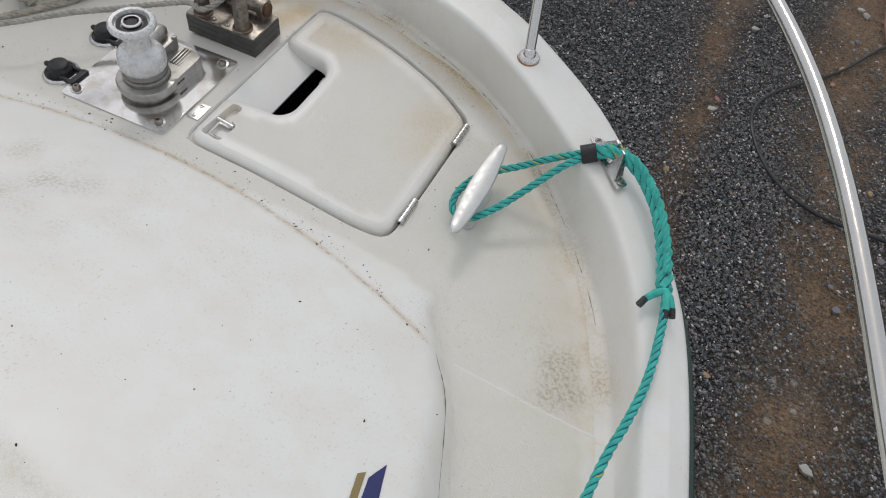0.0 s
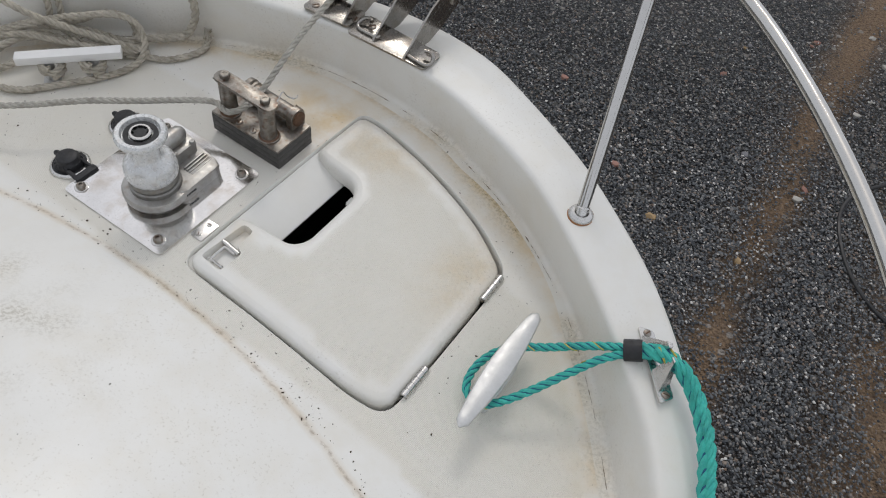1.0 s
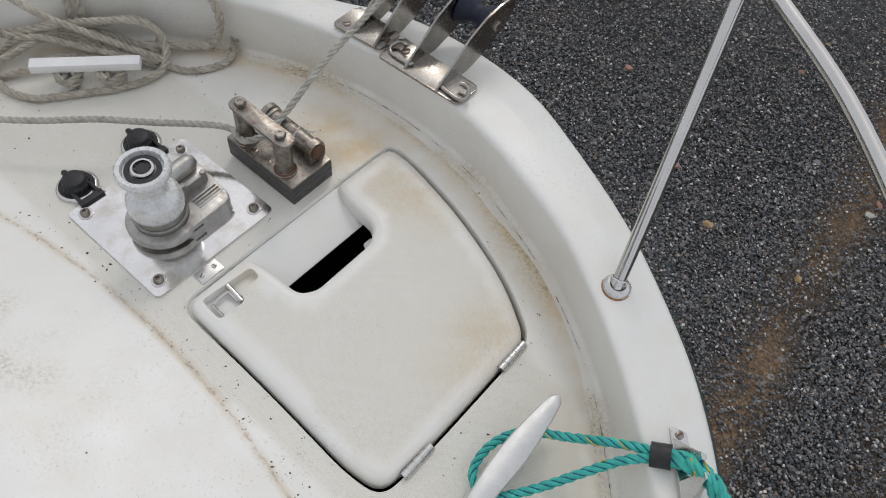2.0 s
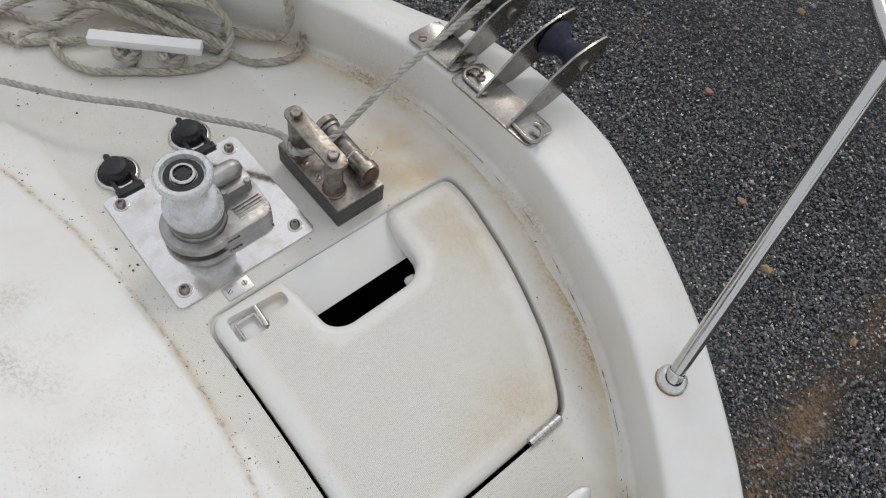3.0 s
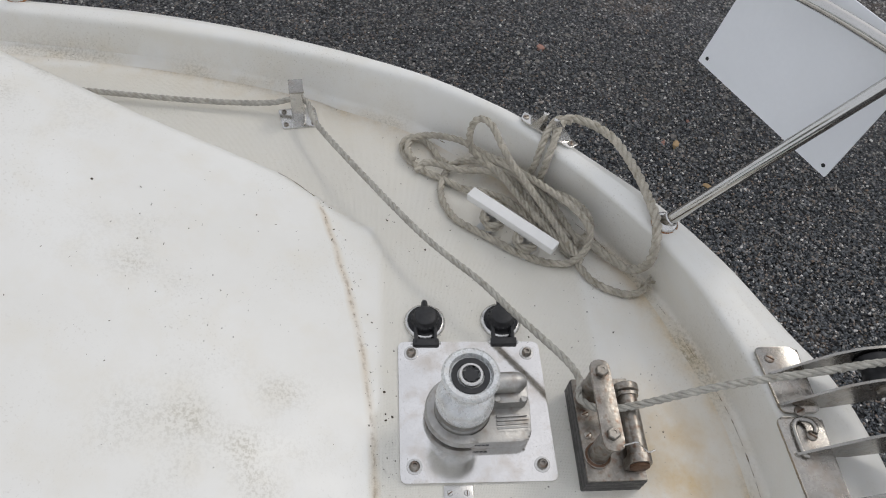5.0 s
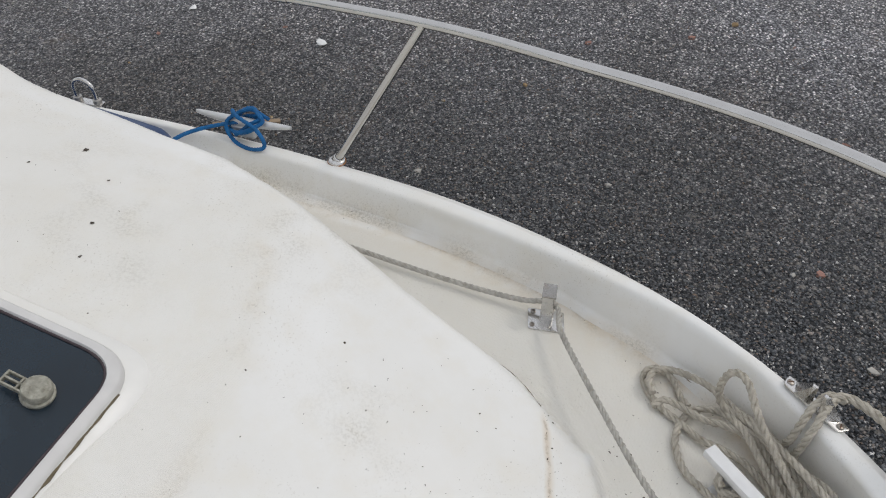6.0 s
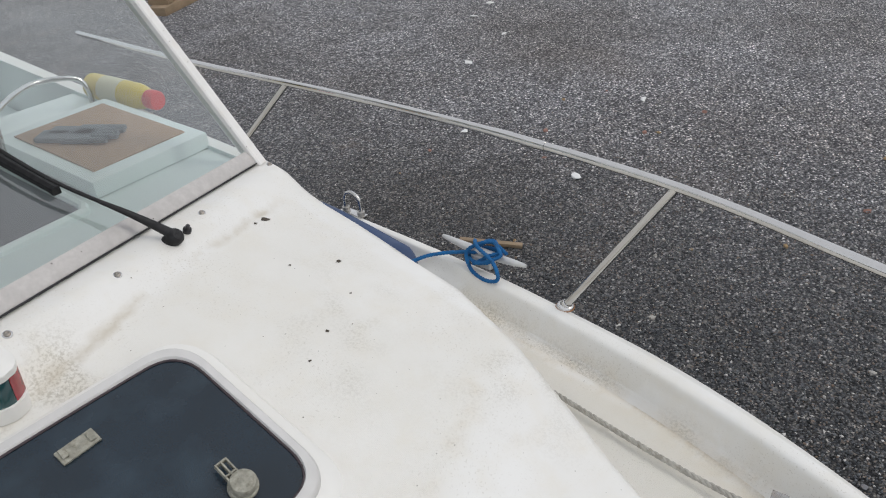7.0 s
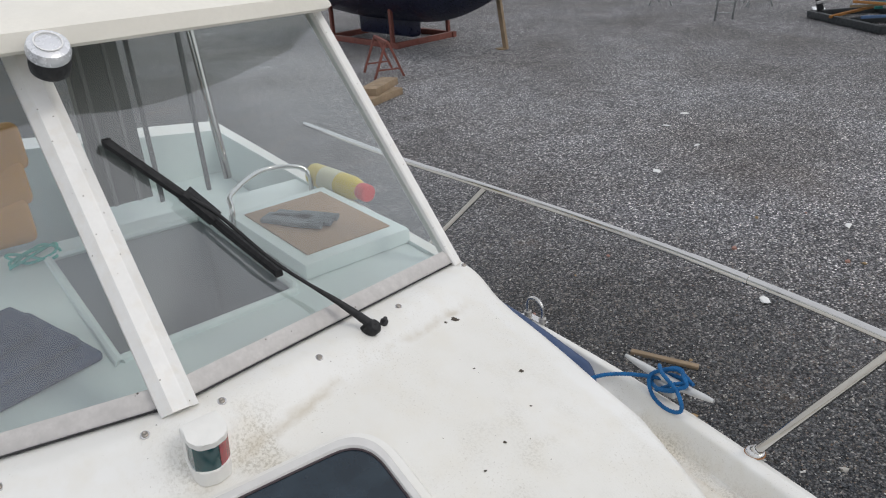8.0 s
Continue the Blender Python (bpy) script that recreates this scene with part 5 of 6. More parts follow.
# bights lying on the deck
rope_part("loop", [(-.722, .085, -.035), (-.740, .068, -.036), (-.767, .056, -.035), (-.787, .036, -.034), (-.793, .010, -.035), (-.775, -.006, -.036), (-.743, .001, -.036), (-.704, .034, -.036), (-.681, .071, -.034), (-.655, .112, -.033), (-.640, .153, -.026),
                   (-.622, .194, -.024), (-.587, .233, -.027), (-.550, .262, -.030)], .0145, OLDROPE, coil)
rope_part("loop", [(-.723, .016, -.024), (-.748, .004, -.022), (-.778, .014, -.022), (-.791, .047, -.024), (-.773, .090, -.010), (-.752, .122, -.003), (-.722, .162, -.004), (-.686, .206, .008), (-.647, .248, .010), (-.612, .284, .012), (-.588, .306, .026),
                   (-.556, .331, .032), (-.535, .347, .018), (-.532, .352, -.014), (-.511, .326, -.028)], .0145, OLDROPE, coil)
rope_part("loop", [(-.700, .020, -.034), (-.716, .040, -.026), (-.706, .071, -.021), (-.688, .113, -.017), (-.684, .155, -.012), (-.669, .196, -.007), (-.646, .222, -.010), (-.574, .261, -.017), (-.518, .295, -.019), (-.498, .325, -.028)], .0145, OLDROPE, coil)
# two parts led up through the chock, one back over the gunwale
rope_part("loop", [(-.600, .262, -.022), (-.640, .252, -.006), (-.658, .247, .014), (-.656, .250, .040), (-.660, .253, .068), (-.674, .260, .087), (-.695, .271, .097), (-.712, .285, .106), (-.724, .303, .100), (-.722, .322, .094)], .0145, OLDROPE, coil)
rope_part("loop", [(-.560, .285, -.024), (-.615, .276, -.012), (-.642, .264, .010), (-.642, .266, .040), (-.645, .268, .072), (-.660, .276, .089), (-.684, .285, .101), (-.708, .300, .104)], .0145, OLDROPE, coil)
rope_part("loop", [(-.684, .285, .101), (-.712, .298, .103), (-.730, .325, .096), (-.711, .361, .099), (-.667, .396, .104), (-.587, .420, .108), (-.528, .430, .108), (-.485, .432, .113), (-.450, .430, .112), (-.418, .424, .098), (-.416, .424, .048),
                   (-.444, .414, -.010), (-.480, .384, -.023), (-.506, .352, -.020), (-.545, .300, -.024)], .0178, OLDROPE, coil)
rope_part("tail", [(-.505, .298, -.030), (-.476, .321, -.031), (-.434, .342, -.029), (-.408, .377, -.027), (-.398, .412, -.026), (-.406, .436, -.024), (-.414, .440, -.014)], .0145, OLDROPE, coil, "frayed tail end")
for c0 in (-.030, .030):
    pts = []
    for k in range(15):
        a = 2 * math.pi * k / 7
        px, py = .024 * math.cos(a), c0 * 1.3 + .020 * math.sin(a)
        ca, sa = math.cos(radians(-41)), math.sin(radians(-41))
        pts.append((-.540 + px * ca - py * sa, .197 + px * sa + py * ca, zd + .012 + .0016 * k))
    rope_part("turn", pts, .0135, OLDROPE, coil)
for k in range(14):
    a = random.uniform(0, 6.28)
    s0 = Vector((-.414, .438, -.014))
    tube("frayed_strand", [s0, s0 + Vector((.012 * math.cos(a), .014 + .006 * math.sin(a), random.uniform(-.004, .01))), s0 + Vector((.022 * math.cos(a), .022 + .012 * math.sin(a), random.uniform(-.008, .012)))], .0016, OLDROPE, coil, 5)

# ---- teal mooring rope ----
teal = thing("mooring_rope", "teal mooring rope looped on starboard cleat and spliced back", "rope")
EYE_LINE = [(.690, .277, .090), (.655, .268, .070), (.617, .252, .050), (.575, .232, .026), (.537, .214, .008), (.508, .190, -.006), (.494, .150, -.012), (.500, .110, -.012), (.524, .094, -.010), (.550, .104, -.004), (.585, .146, .012), (.627, .208, .040),
                  (.655, .245, .062), (.690, .272, .088)]
rope_part("eye", EYE_LINE, .0145, TEAL, teal)
tube("tape", [(.676, .268, .083), (.700, .279, .093)], .0175, RUBBER, teal, 14, "black tape binding")
SPLICE_LINE = [(.698, .278, .094), (.727, .285, .104), (.762, .280, .104), (.800, .255, .098), (.838, .210, .090), (.866, .155, .084), (.886, .100, .080), (.897, .060, .078)]
rope_part("splice", SPLICE_LINE, .028, TEAL, teal, pitch=2.6)
rope_part("splice_strand", [(.715, .280, .110), (.762, .276, .116), (.800, .250, .110), (.840, .204, .102), (.870, .148, .096), (.890, .085, .090)], .013, TEAL, teal, pitch=3.0)
TAIL_LINE = [(.890, .100, .080), (.905, .040, .078), (.915, -.02, .074), (.920, -.109, .070), (.912, -.19, .068), (.904, -.235, .066), (.894, -.335, .062), (.880, -.45, .058), (.86, -.62, .052), (.85, -.9, .03), (.88, -1.2, -.02)]
rope_part("tail", TAIL_LINE, .0145, TEAL, teal)
for dx2, dy2 in ((-.024, -.030), (.020, -.028), (.012, -.036)):
    s0 = Vector((.898, .058, .082))
    e0 = s0 + Vector((dx2, dy2, -.002))
    tube("strand_end", [s0, s0.lerp(e0, .5) + Vector((0, 0, .004)), e0], [.006, .007, .0055], TEAL, teal, 8)
    tube("taped_tip", [e0, e0 + Vector((dx2 * .25, dy2 * .5, -.004))], .0058, RUBBER, teal, 8, "black taped tip")

TRACER, YTRACER = material("blue_yarn", (0.015, 0.10, 0.20), .8, vary=.3, scale=80), material("yellow_yarn", (0.55, 0.45, 0.08), .8, vary=.2)


def tracer(p, dia, pitch, parent, seed):
    """Dark yarns that lie in the grooves of the teal rope, with short yellow flecks."""
    p = np.array(p, float)
    n0 = max(8, int(length_of(p) / (dia * 0.42)))
    q = spline(p, n0)
    r, u = frames_along(q)
    s = np.linspace(0, length_of(q), n0)
    v, f = [], []
    for j in range(3):
        a = 2 * math.pi * (s / (dia * pitch) + (j + .5) / 3)
        tv2, tf2 = tube_data(q + dia * .325 * (np.cos(a)[:, None] * r + np.sin(a)[:, None] * u), dia * .085, 5)
        o0 = len(v)
        v += tv2
        f += [tuple(k + o0 for k in g) for g in tf2]
    put_mesh("tracer_yarn", mesh_of("tracer_yarn", v, f), TRACER, parent, "dark blue tracer yarns")
    rs = random.Random(seed)
    for k in range(max(2, n0 // 16)):
        i0 = rs.randrange(0, max(1, n0 - 4))
        j = rs.randrange(3)
        a = 2 * math.pi * (s[i0:i0 + 4] / (dia * pitch) + j / 3) + .5
        tube("yellow_fleck", q[i0:i0 + 4] + dia * .49 * (np.cos(a)[:, None] * r[i0:i0 + 4] + np.sin(a)[:, None] * u[i0:i0 + 4]), dia * .07, YTRACER, parent, 5)


tracer(EYE_LINE, .0145, 3.3, teal, 1)
tracer(SPLICE_LINE, .028, 2.6, teal, 2)
tracer(TAIL_LINE, .0145, 3.3, teal, 3)

# ---- stripes on the coachroof side ----
NAVYTAPE, GOLDTAPE = material("navy_tape", (0.015, 0.022, 0.12), 0.35, vary=0.1), material("gold_tape", (0.24, 0.18, 0.07), 0.35, vary=0.1)
stripes = thing("side_stripe", "navy and gold stripes on coachroof side", "decal")
for nm, mt, pts in (("navy_stripe", NAVYTAPE, [(.638, -.48), (.629, -.435), (.640, -.405), (.656, -.46), (.664, -.50)]), ("gold_stripe", GOLDTAPE, [(.624, -.48), (.614, -.438), (.6225, -.430), (.634, -.48)])):
    gv3, gf3 = sheet(dense(pts, .006), [], .008, lambda x, y: body_z(x, y) + .0012)
    put_mesh(nm, mesh_of(nm, gv3, gf3), mt, stripes)


# ---- inside the wheelhouse ----
DASH = material("pale_dash", (0.70, 0.78, 0.765), 0.5, vary=0.06, scale=6)
inside_wall = [(-.80, -1.585), (0, -1.308), (.80, -1.585), (.80, -3.4), (-.80, -3.4)]
cabin = thing("wheelhouse_interior", "pale moulded dashboard and lining behind the windscreen", "dashboard")
wv, wf = [], []
ring_w = dense(inside_wall, .08)
for zz in (None, -.75):
    for x, y in ring_w:
        wv.append((x, y, float(body_z(np.float64(x), np.float64(y))) if zz is None else zz))
kw = len(ring_w)
wf = [(i, (i + 1) % kw, kw + (i + 1) % kw, kw + i) for i in range(kw)]
put_mesh("lining", mesh_of("lining", wv, wf), DASH, cabin, "pale lining")
opening = rounded([(-.43, -1.735), (.03, -1.70), (.06, -2.42), (-.40, -2.42)], .03, 4)
dash_out = [(-.80, -1.60), (0, -1.325), (.80, -1.60), (.80, -2.55), (-.80, -2.55)]
dv, df = sheet(dense(dash_out, .06), [dense(opening, .04)], .08, lambda x, y: .352 + 0 * x + .02 * np.clip((y + 1.7) / .3, 0, 1))
put_mesh("dash_top", mesh_of("dash_top", dv, df), DASH, cabin, "pale green-white dash top")
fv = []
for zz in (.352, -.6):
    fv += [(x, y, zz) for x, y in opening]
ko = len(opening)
# greyer than the dash lining: the shade of the opening is in the colour
put_mesh("steps_well", mesh_of("steps_well", fv, [(i, (i + 1) % ko, ko + (i + 1) % ko, ko + i) for i in range(ko)]), material("shaded_lining", (0.38, 0.40, 0.41), 0.7, vary=0.15), cabin, "companionway lining with shade put into its grey colour")
tube("opening_trim", spline([(*p, .356) for p in (opening + opening[:1])], 80), .012, DASH, cabin, 8)
part("sole", box_bm(1.6, 2.2, .03, pose(0, -2.3, -.62), .004), material("sole_grey", (0.34, 0.34, 0.33), 0.7, vary=0.15), cabin, "grey cabin sole")
part("aft_bench", box_bm(.55, 1.0, .3, pose(-.52, -3.0, .02), .02), DASH, cabin)
part("side_bench", box_bm(.6, .9, .45, pose(.50, -2.95, -.05), .02), DASH, cabin)

TAN = material("cork_board", (0.36, 0.24, 0.15), 0.85, vary=0.15, scale=40, fine=300)
tray = thing("storage_box", "pale box with tan non-slip top on the dashboard", "box")
tray.matrix_basis = pose(-.625, -2.03, .353, 0, 0, 3)
part("body", box_bm(.34, .50, .046, pose(0, 0, .023), .008), DASH, tray)
part("mat", box_bm(.27, .40, .004, pose(.0, 0, .048), .001), TAN, tray, "tan non-slip mat")
GLOVE = material("grey_gloves", (0.16, 0.185, 0.195), 0.9, vary=0.25, scale=60, bump=0.4, bump_scale=250)
glove = thing("work_gloves", "pair of grey work gloves lying on the box", "gloves")
glove.matrix_basis = pose(-.60, -2.05, .405, 0, 0, 34) @ Matrix.Scale(.85, 4)
for dx3, dy3 in ((0, 0), (.03, -.02)):
    part("cuff", box_bm(.07, .10, .018, pose(dx3, -.07 + dy3, .008), .008, 3), GLOVE, glove)
    part("palm", box_bm(.085, .10, .02, pose(dx3, .02 + dy3, .009), .009, 3), GLOVE, glove)
    for k in range(4):
        tube("finger", [(dx3 - .032 + .021 * k, .06 + dy3, .010), (dx3 - .036 + .024 * k, .12 + dy3 + .008 * (k % 2), .010)], [.0105, .008], GLOVE, glove, 8)
YEL, REDP = material("yellow_plastic", (0.62, 0.47, 0.03), 0.35, vary=0.06), material("red_plastic", (0.60, 0.05, 0.05), 0.4, vary=0.06)
bottle = thing("bottle", "yellow plastic bottle with red cap lying on its side", "bottle")
bottle.matrix_basis = pose(-.815, -2.42, .40, -90, 0, 8)
part("body", lathe_bm([(0, 0), (.036, 0), (.040, .006), (.040, .22), (.036, .245), (.026, .268), (.024, .275)], 28), YEL, bottle)
part("label", lathe_bm([(.0408, .07), (.0408, .165)], 28), material("paper_label", (.62, .60, .42), .6, vary=.1), bottle, "pale worn label")
part("cap", lathe_bm([(.028, .272), (.029, .276), (.029, .308), (.026, .312), (0, .312)], 24), REDP, bottle, "red screw cap")
grab = thing("grab_rail", "bent chrome grab rail on the dashboard", "grab rail")
tube("rail", spline([(-.44, -2.22, .35), (-.445, -2.22, .43), (-.47, -2.28, .455), (-.62, -2.40, .465), (-.74, -2.38, .455), (-.77, -2.36, .42), (-.77, -2.36, .35)], 60), .008, TUBE, grab, 10)
COVER = material("navy_cover", (0.004, 0.026, 0.085), 0.8, vary=0.2, scale=12, bump=0.4, bump_scale=60)
cover = thing("folded_cover", "folded navy canvas cover on the dashboard", "cover")
cover.matrix_basis = pose(.275, -1.83, .355, 0, 0, 18)
for k, (w3, d3) in enumerate(((.36, .34), (.34, .30), (.24, .22))):
    bm = box_bm(w3, d3, .026, pose(.01 * k, -.03 * k, .014 + .024 * k, 0, 0, 3 * k), .012, 3)
    part("fold", bm, COVER, cover)
ORANGE = material("orange_buoy", (0.72, 0.33, 0.05), 0.6, vary=0.15)
jacket = thing("life_jacket", "orange life jacket hanging at the helm", "life jacket")
for k, (zz, r) in enumerate(((.40, .09), (.52, .11), (.63, .09))):
    part("panel", box_bm(.20, .07, .15, pose(.15 - .02 * k, -2.70, zz, 0, 0, 10 * k), .03, 3), ORANGE, jacket)
wheelpost = thing("throttle_stick", "short pale upright handle at the helm", "handle")
tube("stick", [(-.13, -2.5, .35), (-.13, -2.5, .50)], .013, WHITEBAR, wheelpost, 12)
wpost = thing("door_frame", "dark upright door frame behind the helm", "door frame")
part("door", box_bm(.19, .03, .85, pose(-.30, -3.05, .68), .004), material("smoked_door", (.075, .082, .08), .45, vary=.15), wpost, "dark grey door leaf")
for x in (-.205, -.255, -.345):
    part("batten", box_bm(.014, .012, .85, pose(x, -3.03, .68), .003), material("door_batten", (.16, .165, .16), .5, vary=.15), wpost)
for x in (-.14, -.46, -.66):
    part("upright", box_bm(.05 if x > -.2 else .018, .02, 1.3, pose(x, -3.2, .42), .003), material("dark_frame", (.08, .085, .09), .5, vary=.2), wpost)
tealline = thing("teal_line", "loose tangle of teal line behind the windscreen", "rope")
rope_part("rope", [(.09 + .07 * math.sin(k * 1.1), -2.46 - .06 * math.cos(k * 1.7), .36 + .004 * (k % 3)) for k in range(16)], .009, TEAL, tealline)

# ---- fender on the side deck and dirt on the deck ----
fender = thing("fender", "navy blue fender lying in the port side deck", "fender")
fm = material("navy_fender", (0.02, 0.05, 0.13), 0.5, vary=0.15)
tube("body", spline([(-1.10, -1.88, -.012), (-1.09, -1.65, -.008), (-1.06, -1.36, -.008), (-1.05, -1.29, -.008)], 30), [.06 * min(1, .35 + k / 4, .3 + (29 - k) / 5) for k in range(30)], fm, fender, 20)


def debris(count):
    """Seeds, twigs and dirt flakes scattered over the deck."""
    r0 = np.random.default_rng(9)
    v, f = [], []
    done = 0
    while done < count:
        mode = r0.random()
        if mode < .13:
            x = r0.uniform(-.6, .6)
            y = -.055 - .32 * x * x + abs(r0.normal(0, .014)) * r0.choice([1, 1, -.4])
        elif mode < .40:
            k = int(r0.integers(10, len(FOOT_C) - 10))
            x, y = FOOT_C[k] * (1 - abs(r0.normal(0, .025 if r0.random() < .5 else .006)))
            if y < -.9:
                continue
        elif mode < .75:
            x, y = r0.uniform(-.8, .5), r0.uniform(-.05, .45)
        elif mode < .80:
            x, y = r0.normal(-.4, .12), r0.normal(-.35, .1)
        else:
            x, y = r0.uniform(-.85, .75), r0.uniform(-1.4, -.2)
        if inside(x, y, WELL) or (-.30 < x < -.045 and -.025 < y < .225) or (abs(x) < .34 and -1.17 < y < -.72):
            continue
        done += 1
        z = float(body_z(np.float64(x), np.float64(y))) + .0003
        size = min(.0036, .00085 * math.exp(r0.normal(0, .5)))
        a, slim = r0.uniform(0, 6.28), r0.uniform(.28, .8)
        ca, sa, o0, k = math.cos(a), math.sin(a), len(v), 6
        rad = r0.uniform(.6, 1.25, k)
        for zz, sc in ((0, 1.0), (size * .45, .6)):
            for q in range(k):
                p0, q0 = size * rad[q] * sc * math.cos(q * 6.2832 / k), size * slim * rad[q] * sc * math.sin(q * 6.2832 / k)
                v.append((x + p0 * ca - q0 * sa, y + p0 * sa + q0 * ca, z + zz))
        f += [(o0 + q, o0 + (q + 1) % k, o0 + k + (q + 1) % k, o0 + k + q) for q in range(k)]
        f.append(tuple(o0 + k + q for q in range(k)))
    return mesh_of("debris", v, f, False)


dirt = put_mesh("debris", debris(1500), material("dark_debris", (0.07, 0.05, 0.03), .9, vary=.4, scale=50))
tagged(dirt, "scattered dark seeds and dirt specks on the deck", "debris", kind="stuff")

# packed dirt in the joint between deck and bulwark
SEAMDIRT = material("seam_dirt", (0.19, 0.14, 0.085), .95, vary=.45, scale=140, bump=.5, bump_scale=300)
joint = [p for p in along(mirrored(FOOT), 24) if p[1] > -1.3]
wander = random.Random(12)
start = 0
while start < len(joint) - 4:
    run = wander.randrange(4, 11)
    piece = joint[start:start + run]
    start += run + wander.choice((0, 1, 4, 9, 14))
    if len(piece) > 3 and piece[0][1] > .05:
        line_in = [Vector((p[0], p[1])) + (Vector((0, min(p[1], -.2 + .3 * p[1]))) - Vector((p[0], p[1]))).normalized() * .013 for p in piece]
        tube("seam_dirt", [(p.x, p.y, float(deck_z(p.x, p.y)) + .0014) for p in line_in], [.0002] + [.0002 + .0009 * wander.random() ** 3 for _ in piece[2:]] + [.0002], SEAMDIRT, boat, 5)


BASE_Y, BASE_X = (-.18, -.25, -.375, -.5, -.63, -.764), (.61, .66, .711, .760, .820, .877)
for sgn in (-1, 1):
    foot_seam = spline([(sgn * (x + .001), y, float(body_z(np.float64(x + .001), np.float64(y))) + .0002) for x, y in zip(BASE_X, BASE_Y)], 60)
    tube("seam_dirt", foot_seam, [.0002 + .0009 * wander.random() ** 3 for _ in range(60)], SEAMDIRT, boat, 5)


def paint_chip(x, y, size, seed):
    """A ragged patch where the gelcoat has flaked off and the dark layer shows."""
    w = random.Random(seed)
    rim = [(x + size * w.uniform(.45, 1.1) * math.cos(a), y + size * w.uniform(.3, .75) * math.sin(a)) for a in np.linspace(0, 2 * math.pi, 11, endpoint=False)]
    pv, pf = sheet(rim, [], size * .5, lambda a, b: body_z(a, b) + .0008)
    chip = put_mesh("paint_chip", mesh_of("paint_chip", pv, pf), CHIPDARK)
    tagged(chip, "dark ragged chip in the white coachroof gelcoat", "paint chip", "chips in the gelcoat")


CHIPDARK = material("bared_laminate", (0.07, 0.055, 0.04), .9, vary=.4, scale=120)
for k, (x, y, size) in enumerate(((-.668, -1.382, .013), (-.636, -1.376, .006), (-.700, -1.180, .009), (-.640, -1.08, .004), (-.52, -1.02, .006), (-.44, -.98, .004), (-.60, -1.22, .004))):
    paint_chip(x, y, size, k)

# ---- yard beyond the boat ----
REDSTEEL = material("red_oxide", (0.17, 0.055, 0.04), 0.7, vary=0.25, scale=8)
NAVYHULL = material("navy_hull", (0.008, 0.012, 0.035), 0.3, vary=0.2)
PALEHULL = material("white_hull", (0.66, 0.67, 0.67), 0.35, vary=0.05)
TIMBER = material("timber", (0.26, 0.19, 0.12), 0.8, vary=0.25, scale=6)
GREYMETAL = material("galvanised", (0.36, 0.37, 0.37), 0.5, 0.6, vary=0.2)
YACHT_DROP = .26
yacht = thing("sailing_yacht", "navy keel yacht ashore on a red steel cradle", "sailing boat")
ax0, ax1 = Vector((-10.55, -12.2, 0)), Vector((-9.3, -21.0, 0))
ahead = (ax0 - ax1).normalized()
side = Vector((-ahead.y, ahead.x, 0))


def loft(s0, s1, mat, name, parent):
    """Part of the yacht's round hull, between two shares of its depth."""
    v, f, n0, k0 = [], [], 28, 9
    for sgn in (1, -1):
        o0 = len(v)
        for i in range(n0):
            t = i / (n0 - 1)
            half = 1.5 * math.sin(math.pi * min(.9, .02 + t * .68)) ** .75
            low = -1.12 + .95 * max(0, 1 - t / .42) ** 1.8 + .5 * max(0, (t - .6) / .4) ** 2
            for j in range(k0):
                s = s0 + (s1 - s0) * j / (k0 - 1)
                c = ax0.lerp(ax1, t) + ahead * (.9 * (s - .6) * max(0, 1 - t / .3))
                v.append(c + side * (sgn * half * math.sin(math.pi / 2 * min(1, s * 1.15)) ** .75) + Vector((0, 0, low + (.55 - low) * s - YACHT_DROP)))
        f += [(o0 + i * k0 + j, o0 + (i + 1) * k0 + j, o0 + (i + 1) * k0 + j + 1, o0 + i * k0 + j + 1) for i in range(n0 - 1) for j in range(k0 - 1)]
    return put_mesh(name, mesh_of(name, v, f), mat, parent)


loft(0.0, .42, NAVYHULL, "underbody", yacht)
loft(.42, 1.0, PALEHULL, "topsides", yacht)
mid = ax0.lerp(ax1, .60) + Vector((-.35, 0, 0))
rot = math.degrees(math.atan2(ahead.y, ahead.x))
part("keel", box_bm(2.2, .35, .95, pose(mid.x, mid.y, -1.36, 0, 0, rot), .1, 3), NAVYHULL, yacht)
cradle = thing("boat_cradle", "red painted steel cradle on the gravel", "cradle")
for s in (-1, 1):
    part("long_beam", box_bm(3.0, .12, .14, pose(*(mid + side * s * .95).xy, GROUND + .07, 0, 0, rot), .01), REDSTEEL, cradle)
    for e in (-1, 1):
        b = mid + side * s * .95 + ahead * e * 1.25
        part("upright", box_bm(.09, .09, 1.15, pose(b.x, b.y, GROUND + .6, 0, 0, rot), .01), REDSTEEL, cradle)
        part("pad", box_bm(.3, .2, .05, pose(b.x, b.y, GROUND + 1.15, 0, 0, rot), .01), REDSTEEL, cradle)
for e in (-1, 1):
    b = mid + ahead * e * 1.4
    part("cross_beam", box_bm(.12, 2.0, .14, pose(b.x, b.y, GROUND + .07, 0, 0, rot), .01), REDSTEEL, cradle)
prop = thing("timber_prop", "grey timber prop standing under the yacht bow", "prop")
part("pole", box_bm(.10, .10, 1.25, pose(-10.95, -13.75, GROUND + .62, 6, 4, 20), .006), TIMBER, prop)
part("pad", box_bm(.22, .22, .03, pose(-10.95, -13.78, GROUND + .015), .004), TIMBER, prop)


